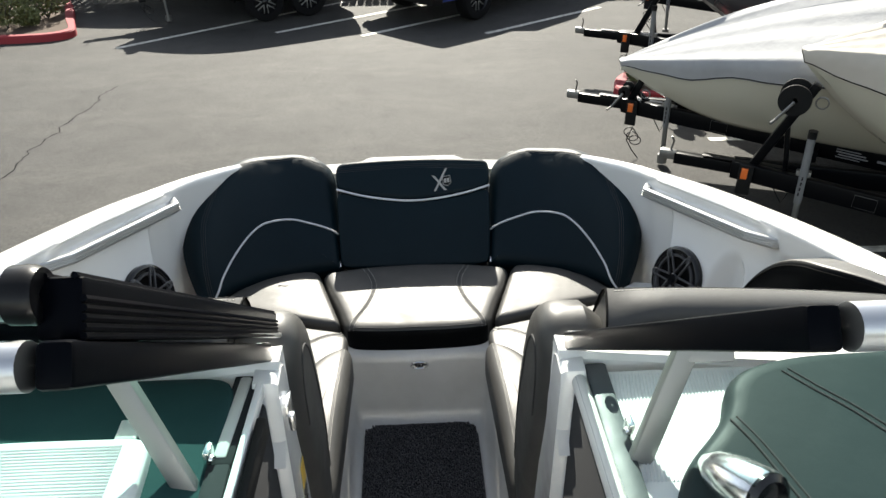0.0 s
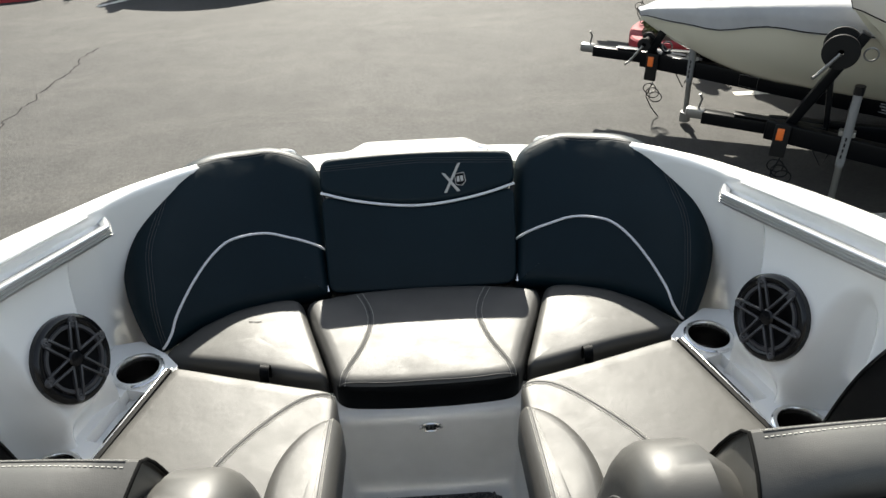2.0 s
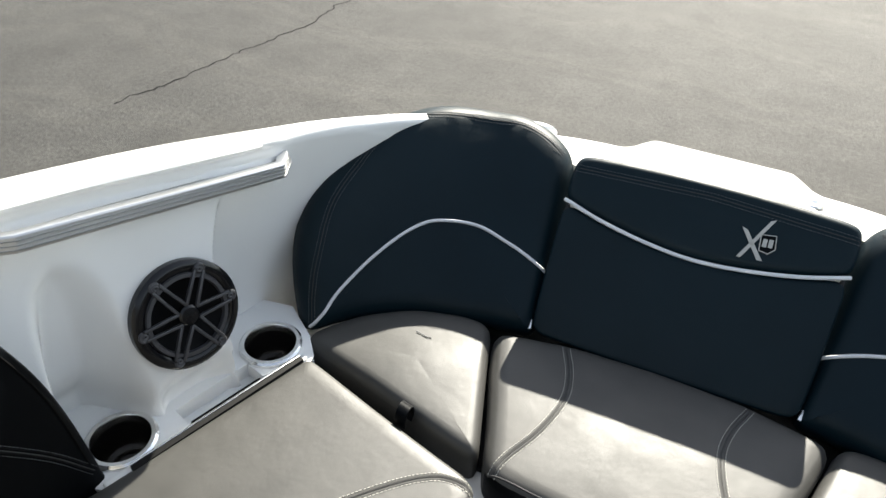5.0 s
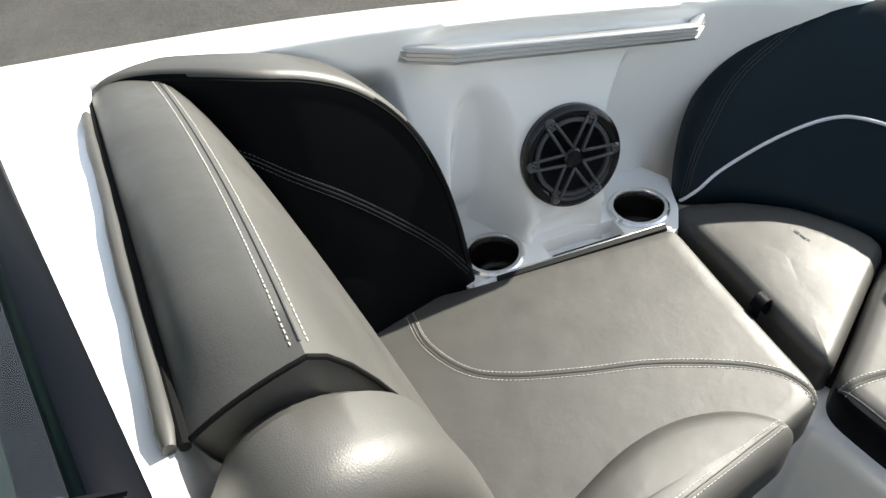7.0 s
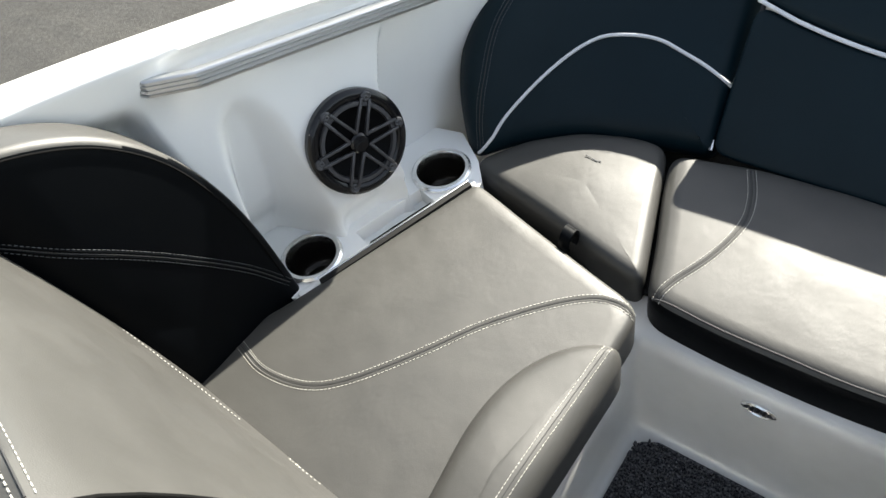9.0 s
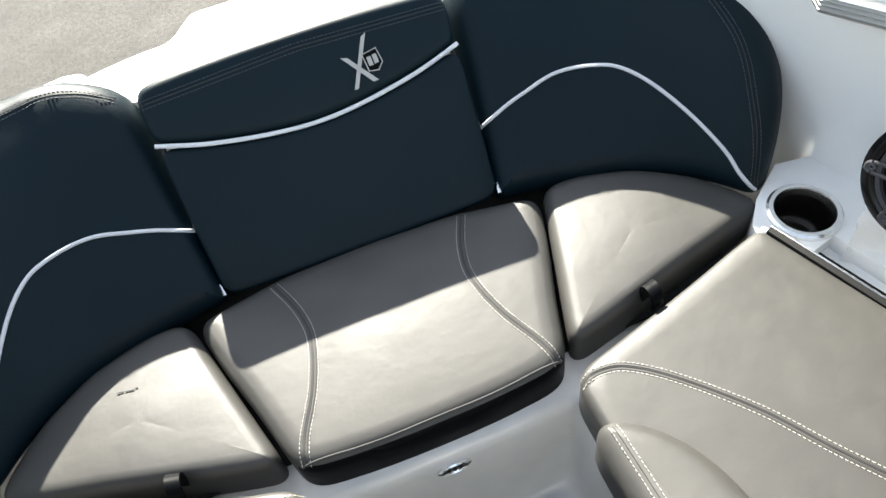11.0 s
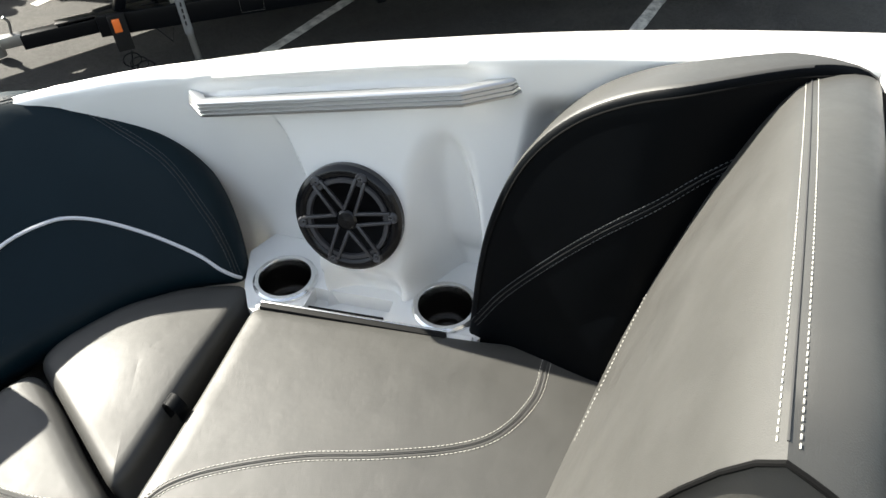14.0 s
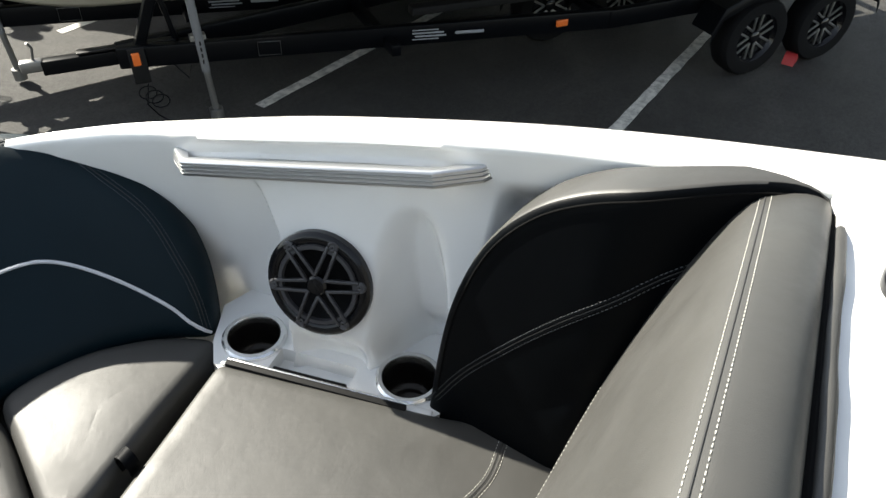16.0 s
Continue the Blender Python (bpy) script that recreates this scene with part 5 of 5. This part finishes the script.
def boat_trailer(at, yaw, length, half, label, jack=True, wheels=(5.45, 6.25), height=0.56, mark=True, winch=(0.75, 1.08, 1.30, 0.11)):
    """Origin at the coupler on the ground; x runs aft along the trailer."""
    W = Matrix.Translation((*at, 0)) @ pose(0, 0, 0, 0, 0, yaw)
    t = thing("boat_trailer", label, "boat trailer", W.translation, "boat trailers")
    X = lambda x, y, z: W @ Vector((x, y, z))
    bm = bmesh.new()
    beam(bm, X(0.07, 0, height), X(1.1, -0.0, height), 0.08, 0.10, 0.008)
    part("tongue", bm, M["trailer"], t)
    for s in (-1, 1):
        bm = bmesh.new()
        beam(bm, X(0.55, s * 0.03, height), X(4.2, s * half * 0.72, height), 0.075, 0.15, 0.01)
        beam(bm, X(4.15, s * half * 0.72, height), X(max(length, 4.3), s * half * 0.72, height), 0.075, 0.15, 0.01)
        part("frame_beam", bm, M["trailer"], t, "gloss black frame beam")
        bm = bmesh.new()
        beam(bm, X(2.6, s * 0.35, height + 0.16), X(length - 0.3, s * 0.5, height + 0.12), 0.1, 0.06, 0.01)
        part("bunk", bm, M["rubber"], t, "carpeted bunk")
        for wx in wheels:
            wheel(t, W @ pose(wx, s * half, 0.335) @ pose(0, 0, 0, 90 if s < 0 else -90, 0, 0))
        bm = bmesh.new()
        mid = sum(wheels) / 2
        prof = [(mid - 0.95, 0.46), (mid - 0.86, 0.66), (mid - 0.6, 0.76), (mid, 0.78), (mid + 0.6, 0.76), (mid + 0.86, 0.66), (mid + 0.95, 0.46)]
        grid(bm, [[X(x, s * (half + o), z - dz) for x, z in prof] for o, dz in ((-0.12, 0), (0.12, 0), (0.13, 0.02), (0.13, 0.09))])
        part("fender", bm, M["trailer"], t)
    for x in (2.4, min(4.2, length - 0.6), min(5.85, length - 0.3), length):
        bm = bmesh.new()
        beam(bm, X(x, -half * 0.6, height - 0.03), X(x, half * 0.6, height - 0.03), 0.07, 0.08, 0.006)
        part("cross_member", bm, M["trailer"], t)
    bm = bmesh.new()
    beam(bm, X(-0.06, 0, height + 0.02), X(0.09, 0, height + 0.02), 0.075, 0.085, 0.02)
    tube(bm, [X(0.03, 0, height + 0.05), X(0.05, -0.02, height + 0.15), X(0.03, -0.03, height + 0.19)], 0.009, 8)
    part("coupler", bm, M["zinc"], t, "zinc-plated coupler with an upright lever")
    bm = bmesh.new()
    beam(bm, X(0.30, 0, height + 0.066), X(0.95, 0, height + 0.066), 0.07, 0.012, 0.003)
    part("actuator_plate", bm, M["black"], t)
    # winch stand
    if winch:
        bm = bmesh.new()
        x0, x1, z1, r = winch
        beam(bm, X(x0, 0, height), X(x1, 0, z1), 0.09, 0.07, 0.008)
        beam(bm, X(x0 + 0.28, 0, height), X(x0 + (x1 - x0) * 0.6, 0, height + (z1 - height) * 0.58), 0.05, 0.04, 0.008)
        part("winch_post", bm, M["trailer"], t)
        dx, dz = x1 - 0.13, z1 - 0.09
        bm = bmesh.new()
        lathe(bm, W @ pose(dx, -0.09, dz) @ pose(0, 0, 0, 90, 0, 0), [(0.02, -0.10), (r, -0.10), (r, -0.08), (r * 0.5, -0.07), (r * 0.5, 0.07), (r, 0.08), (r, 0.10), (0.02, 0.10)], 24, False)
        part("winch", bm, M["rubber"], t, "black strap winch drum")
        bm = bmesh.new()
        tube(bm, [X(dx, -0.22, dz), X(dx - 0.10, -0.23, dz - 0.15), X(dx - 0.13, -0.28, dz - 0.17)], 0.012, 8)
        part("winch_handle", bm, M["zinc"], t)
        bm = bmesh.new()
        tube(bm, [X(x1 + 0.06 + 0.045 * math.cos(a), -0.06, z1 - 0.12 + 0.045 * math.sin(a)) for a in (2 * math.pi * i / 16 for i in range(16))], 0.007, 6, True)
        part("strap_ring", bm, M["zinc"], t)
    if jack:
        jx = jack
        bm = bmesh.new()
        tube(bm, [X(jx, -0.16, height + 0.42), X(jx + 0.02, -0.16, 0.42)], 0.03, 14)
        j = part("jack", bm, M["jackgrey"], t, "grey swivel jack")
        bm = bmesh.new()
        tube(bm, [X(jx + 0.02, -0.16, 0.44), X(jx + 0.035, -0.16, 0.12)], 0.024, 12)
        tube(bm, [X(jx + 0.035, -0.16, 0.12), X(jx + 0.037, -0.16, 0.03)], 0.05, 14)
        part("jack_leg", bm, M["zinc"], j)
        bm = bmesh.new()
        tube(bm, [X(jx, -0.16, height + 0.41), X(jx, -0.16, height + 0.47)], 0.035, 14)
        part("jack_cap", bm, M["black"], j)
        bm = bmesh.new()
        box(bm, W @ pose(jx + 0.01, -0.10, height + 0.05), 0.11, 0.06, 0.13, 0.006)
        part("jack_bracket", bm, M["zinc"], j)
        bm = bmesh.new()
        for k in range(4):
            box(bm, W @ pose(jx + 0.01, -0.1905, height + 0.08 - 0.045 * k), 0.012, 0.003, 0.03)
        part("jack_text_bars", bm, M["black"], j)
    bm = bmesh.new()
    box(bm, W @ pose(0.66, -0.128, height + 0.01), 0.05, 0.02, 0.09, 0.004)
    part("reflector", bm, M["orange"], t, "orange reflector")
    bm = bmesh.new()
    box(bm, W @ pose(3.75, -half * 0.72 + 0.035, height + 0.01), 0.10, 0.02, 0.05, 0.004)
    part("side_marker", bm, M["orange"], t, "orange side marker")
    bm = bmesh.new()
    box(bm, W @ pose(0.67, -0.108, height - 0.05), 0.11, 0.025, 0.26, 0.008)
    part("plug_holder", bm, M["rubber"], t)
    bm = bmesh.new()
    for k in range(3):
        tube(bm, [X(0.68 + 0.09 * k * 0.4 + 0.06 * math.cos(a), -0.10 - 0.02 * k, height - 0.26 - 0.03 * k + 0.05 * math.sin(a)) for a in (2 * math.pi * i / 14 for i in range(14))], 0.005, 6, True)
    tube(bm, [X(0.70, -0.08, height - 0.2), X(0.66, -0.12, height - 0.34), X(0.72, -0.1, height - 0.45), X(0.80, -0.12, height - 0.52)], 0.006, 6)
    tube(bm, [X(0.8, -0.06, height + 0.05), X(0.98, -0.10, height - 0.2), X(1.05, -0.1, height + 0.02)], 0.006, 6)
    part("safety_chain", bm, M["trailer"], t, "coiled safety chain and cable")
    if mark:
        d = Vector((3.65, -half * 0.72 + 0.0, 0)) - Vector((0.55, -0.03, 0))
        ang = math.degrees(math.atan2(d.y, d.x))
        base = W @ pose(2.85, -half * 0.72 * (2.85 - 0.55) / 3.65 - 0.072, height + 0.01, 0, 0, ang)
        bm = bmesh.new()
        for k, (x, z, w, h) in enumerate(((-0.18, 0.035, 0.2, 0.008), (-0.16, 0.012, 0.24, 0.012), (-0.14, -0.012, 0.24, 0.012), (-0.18, -0.035, 0.2, 0.008), (0.16, 0.0, 0.22, 0.022))):
            box(bm, base @ pose(x, 0, z), w, 0.004, h, 0.001)
        part("decal", bm, M["decal"], t, "silver decal of plain bars")
        bm = bmesh.new()
        q = W @ pose(1.55, -half * 0.72 * (1.55 - 0.55) / 3.65 - 0.071, height + 0.0, 0, 0, ang)
        tube(bm, [q @ Vector((x, 0, z)) for x, z in ((-0.08, -0.05), (0.08, -0.05), (0.08, 0.05), (-0.08, 0.05))], 0.0016, 6, True)
        part("plate_outline", bm, M["zinc"], t)
    return W


def boat(W, at, tip_z, length, half, hull_mat, cover_mat, label, rise=0.5, ridge=0.5, keel=0.72, drop=0.15):
    """A covered boat whose stem is at (at, 0) on the trailer's frame W: a taut tent of canvas with folds that run from the
    stem, a crease along the gunwale and a hem that hangs below it."""
    t = thing("covered_boat", label, "boat", W @ Vector((at, 0, 0)), "covered boats in the yard")
    n, hull, cover = 44, [], []
    for i in range(n + 1):
        u = length * (i / n) ** 1.25
        x = at + u
        w = max(half * (1 - (1 - min(u / (0.5 * length), 1)) ** 2.1), 0.06)
        z = tip_z + rise * math.sin(min(u / 2.6, 1) * math.pi / 2)
        k = keel + (tip_z - 0.10 - keel) * (1 - min(u / 1.3, 1)) ** 2
        hull.append([W @ Vector((x, y * w, zz)) for y, zz in ((-1, z - 0.02), (-1.0, z - 0.10), (-0.95, z - (z - k) * 0.4), (-0.74, z - (z - k) * 0.75), (-0.35, k + 0.06), (0, k), (0.35, k + 0.06), (0.74, z - (z - k) * 0.75), (0.95, z - (z - k) * 0.4), (1.0, z - 0.10), (1, z - 0.02))])
        top = ridge * (1 - (1 - min(u / 3.4, 1)) ** 1.6) + 0.02
        row = []
        for j in range(33):
            y = -1 + j / 16
            f = 1 - abs(y)
            fold = (0.020 * math.sin(f * 21 + 1.3 * math.sin(u * 0.9)) + 0.013 * math.sin(f * 47 + u * 2.3)) * min(u, 1) * (0.25 + f) + 0.012 * math.sin(u * 3.1 + y * 4) * f * (1 - f)
            row.append(W @ Vector((x, y * (w + 0.03), z + top * f ** 0.92 + fold)))
        edge = drop * min(0.3 + u, 1) * (1 + 0.10 * math.sin(u * 4.2) + 0.06 * math.sin(u * 9.7))
        skirt = [W @ Vector((x, q * (w + 0.035 - 0.03 * g), z - edge * g)) for q in (-1, 1) for g in (1.0, 0.5)]
        cover.append([skirt[0], skirt[1]] + row + [skirt[3], skirt[2]])
    first = [p.copy() for p in cover[0]]
    nose = W @ Vector((at - 0.05, 0, tip_z + 0.005))
    cover.insert(0, [p.lerp(nose, 0.75) for p in first])
    bm = bmesh.new()
    vs = grid(bm, hull)
    bm.faces.new(vs[-1])
    bm.faces.new(vs[0])
    part("hull", bm, M[hull_mat], t)
    bm = bmesh.new()
    vs = grid(bm, cover)
    bm.faces.new(vs[0])
    part("cover", bm, M[cover_mat], t, "stretched canvas cover with folds", sharp=70)
    bm = bmesh.new()
    tube(bm, [r[0] + Vector((0, 0, 0.01)) for r in cover], 0.006, 6)
    part("cover_hem", bm, M["rubber"], t)
    return t


M["jackgrey"] = material("jack_grey_paint", (0.16, 0.165, 0.17), 0.4)
YAW = math.degrees(math.atan2(-0.506, 0.862))
W1 = boat_trailer((2.22, 6.27), YAW, 7.4, 0.96, "gloss black tandem boat trailer on a grey swivel jack", jack=1.08, winch=(0.68, 1.03, 1.34, 0.12))
boat(W1, 0.90, 1.60, 6.6, 1.2, "hullwhite", "tan", "boat under a tan canvas cover on its trailer", 0.34, 0.6, 0.80, 0.32)
W2 = boat_trailer((1.74, 7.95), YAW, 7.2, 0.95, "black boat trailer with a folded jack beside the lot", jack=1.02, height=0.53, winch=(0.60, 0.72, 0.80, 0.06))
boat(W2, 0.50, 0.985, 6.4, 1.18, "hullwhite", "canvas", "white boat under a stretched pale grey canvas cover", 0.50, 0.58, 0.50, 0.18)
W3 = boat_trailer((2.35, 10.45), YAW, 7.2, 0.95, "black boat trailer with a red winch beside the lot", jack=1.0)
boat(W3, 1.35, 1.35, 6.4, 1.2, "hulldark", "darkcover", "dark boat under a grey cover on its trailer", 0.3, 0.3)
W4 = boat_trailer((3.4, 12.9), YAW - 4, 7.2, 0.95, "black boat trailer in the shade of the next boat", jack=1.0, mark=False)
boat(W4, 0.8, 1.4, 6.4, 1.2, "hulldark", "darkcover", "dark boat under a grey cover in the back row", 0.3, 0.4)
W5 = boat_trailer((-7.0, 15.0), 28, 5.7, 0.95, "black boat trailer parked along the back of the lot", wheels=(4.3, 5.1), mark=False)
boat(W5, 0.9, 1.15, 4.9, 1.1, "hullwhite", "darkcover", "white-bottomed boat under a dark cover on its trailer", 0.1, 0.15, 0.55)
W6 = boat_trailer((-5.2, 13.5), 27, 4.4, 0.95, "black tandem trailer under a white boat at the back", wheels=(2.55, 3.35), mark=False)
boat(W6, 0.7, 1.1, 3.7, 1.1, "hullwhite", "darkcover", "white boat on a tandem trailer at the back of the lot", 0.1, 0.12, 0.55)

# wheel chock beside the trailer's wheels
bm = bmesh.new()
vs = grid(bm, [[Vector((6.90 + 0.085 * x, 2.36 + y, z)) for x, z in ((-1, 0), (-0.8, 0.05), (-0.4, 0.085), (0, 0.095), (0.4, 0.085), (0.8, 0.05), (1, 0))] for y in (-0.05, 0.05)])
bm.faces.new(vs[0])
bm.faces.new(vs[-1])
tagged(new("wheel_chock", finish("wheel_chock", bm, M["red"])), "red wedge wheel chock between the trailer wheels", "wheel chock")


def pickup(at, yaw):
    W = Matrix.Translation((*at, 0)) @ pose(0, 0, 0, 0, 0, yaw)
    t = thing("pickup_truck", "dark blue pickup truck parked at the back of the lot", "truck", W.translation)

    def loft(name, secs, mat, label=""):
        bm = bmesh.new()
        rows = []
        for x, w, z0, z1, r in secs:
            rows.append([W @ Vector((x, y, z)) for y, z in ((-w, z0), (-w - 0.02, (z0 + z1) / 2), (-w, z1 - r), (-w + r, z1), (0, z1 + 0.015), (w - r, z1), (w, z1 - r), (w + 0.02, (z0 + z1) / 2), (w, z0))])
        vs = grid(bm, rows)
        bm.faces.new(vs[0])
        bm.faces.new(vs[-1])
        return part(name, bm, M[mat], t, label)

    loft("body", ((0.0, 0.80, 0.45, 0.82, 0.08), (0.12, 0.88, 0.42, 0.90, 0.08), (1.3, 0.92, 0.40, 1.00, 0.06), (3.4, 0.92, 0.40, 1.04, 0.05), (5.2, 0.91, 0.42, 1.06, 0.05), (5.3, 0.88, 0.5, 1.04, 0.05)), "blue")
    loft("cabin", ((1.75, 0.78, 1.0, 1.05, 0.02), (2.6, 0.70, 1.0, 1.58, 0.12), (3.7, 0.70, 1.0, 1.60, 0.12), (4.1, 0.74, 1.0, 1.2, 0.04)), "carglass", "dark glazed cabin")
    loft("bumper", ((-0.10, 0.84, 0.40, 0.62, 0.04), (0.06, 0.92, 0.38, 0.64, 0.04)), "black")
    bm = bmesh.new()
    box(bm, W @ pose(0.0, 0, 0.70), 0.06, 1.0, 0.2, 0.03)
    part("grille", bm, M["black"], t)
    for s in (-1, 1):
        bm = bmesh.new()
        box(bm, W @ pose(0.03, s * 0.68, 0.74), 0.08, 0.3, 0.14, 0.03)
        part("headlight", bm, M["zinc"], t, "clear headlight")
        for x in (0.95, 4.4):
            wheel(t, W @ pose(x, s * 0.86, 0.38) @ pose(0, 0, 0, 90 if s < 0 else -90, 0, 0), 0.38, 0.26)
    bm = bmesh.new()
    box(bm, W @ pose(-0.12, 0, 0.52), 0.02, 0.3, 0.1, 0.01)
    part("plate", bm, M["hullwhite"], t)


pickup((-0.1, 13.55), 45)


def kerb_bed(name, pts, label):
    bm = bmesh.new()
    ring = spline(pts, 8, True)
    mid = sum(ring, Vector()) / len(ring)
    rows = [[p + Vector((0, 0, 0.0)) for p in ring], [p + Vector((0, 0, 0.10)) for p in ring], [p + (mid - p).normalized() * 0.02 + Vector((0, 0, 0.12)) for p in ring], [p + (mid - p).normalized() * 0.15 + Vector((0, 0, 0.12)) for p in ring], [p + (mid - p).normalized() * 0.16 + Vector((0, 0, 0.08)) for p in ring]]
    grid(bm, rows, True)
    t = solid(name, bm, M["kerb"], label, "kerb", "structure")
    bm = bmesh.new()
    vs = [bm.verts.new(p + (mid - p).normalized() * 0.15 + Vector((0, 0, 0.11))) for p in ring]
    bm.faces.new(vs)
    solid("planting_bed", bm, M["mulch"], "bark mulch inside the red kerb", "planting bed", "structure")
    return mid


def shrub(at, size, seed):
    t = thing("shrub", "low leafy shrub with yellow-green leaves in the bed", "shrub", at, "shrubs")
    rnd = random.Random(seed)
    bm = bmesh.new()
    for k in range(9):
        a = rnd.uniform(0, 6.28)
        tube(bm, [Vector(at), Vector(at) + Vector((0.3 * size * math.cos(a), 0.3 * size * math.sin(a), 0.5 * size)), Vector(at) + Vector((0.5 * size * math.cos(a + 0.3), 0.5 * size * math.sin(a + 0.3), size * rnd.uniform(0.6, 0.95)))], [0.012, 0.008, 0.004], 6)
    part("stem", bm, M["fence"], t)
    vv, ff = [], []
    for k in range(700):
        a, r, z = rnd.uniform(0, 6.28), size * 0.55 * math.sqrt(rnd.random()), size * rnd.uniform(0.15, 1.0)
        r *= 0.6 + 0.6 * math.sin(min(z / size, 1) * math.pi)
        c = Vector(at) + Vector((r * math.cos(a), r * math.sin(a), z))
        u = Vector((rnd.uniform(-1, 1), rnd.uniform(-1, 1), rnd.uniform(-0.4, 0.8))).normalized() * 0.05 * rnd.uniform(0.6, 1.3)
        v = u.orthogonal().normalized() * 0.018
        b = len(vv)
        vv += [c - u, c + v, c + u, c - v]
        ff.append((b, b + 1, b + 2, b + 3))
    me = bpy.data.meshes.new("leaves")
    me.from_pydata([tuple(v) for v in vv], [], ff)
    me.materials.append(M["leaf"])
    ob = tagged(new("leaves", me), "", "", "", "stuff")
    ob.parent = t
    ob.matrix_parent_inverse = t.matrix_basis.inverted()


kerb_bed("kerb", [(-9.5, 12.85), (-7.5, 12.66), (-6.3, 12.62), (-5.6, 12.85), (-5.7, 13.5), (-7.0, 16.0), (-9.5, 16.5)], "red painted kerb round a planting bed")
for k, (x, y, z) in enumerate(((-6.7, 13.25, 0.55), (-7.4, 13.5, 0.8), (-6.3, 13.9, 0.6), (-8.2, 13.4, 0.7), (-7.0, 14.6, 0.9), (-6.35, 13.3, 0.3))):
    shrub((x, y, 0.11), z, k)
kerb_bed("kerb", [(2.64, 9.50), (2.78, 9.20), (3.2, 9.12), (3.9, 9.3), (4.3, 9.75), (3.8, 10.1), (2.95, 10.05)], "red painted kerb of a small island in the lot")
for k, (x, y, z) in enumerate(((3.0, 9.62, 0.26), (3.35, 9.55, 0.24), (3.75, 9.7, 0.30))):
    shrub((x, y, 0.11), z, 20 + k)

# fence and low wall along the back
fence = thing("fence", "dark weathered board fence along the back of the lot", "fence", (0, 17.5, 0), "", "structure")
for k in range(13):
    bm = bmesh.new()
    box(bm, pose(-15 + 2.5 * k, 17.56, 1.0), 0.1, 0.1, 2.0, 0.01)
    part("post", bm, M["fence"], fence)
board = None
for k in range(205):
    x = -15 + 0.147 * k
    if board is None:
        bm = bmesh.new()
        box(bm, pose(0, 0, 0.93), 0.135, 0.022, 1.84, 0.004, 1)
        board = finish("board", bm, M["fence"])
    ob = new("board", board)
    ob.matrix_basis = pose(x, 17.49 + random.uniform(-0.006, 0.006), random.uniform(-0.02, 0.02), 0, random.uniform(-0.4, 0.4), 0)
    ob.parent = fence
    ob.matrix_parent_inverse = fence.matrix_basis.inverted()
for z in (0.4, 1.5):
    bm = bmesh.new()
    box(bm, pose(0, 17.53, z), 30.2, 0.04, 0.09, 0.006)
    part("rail", bm, M["fence"], fence)
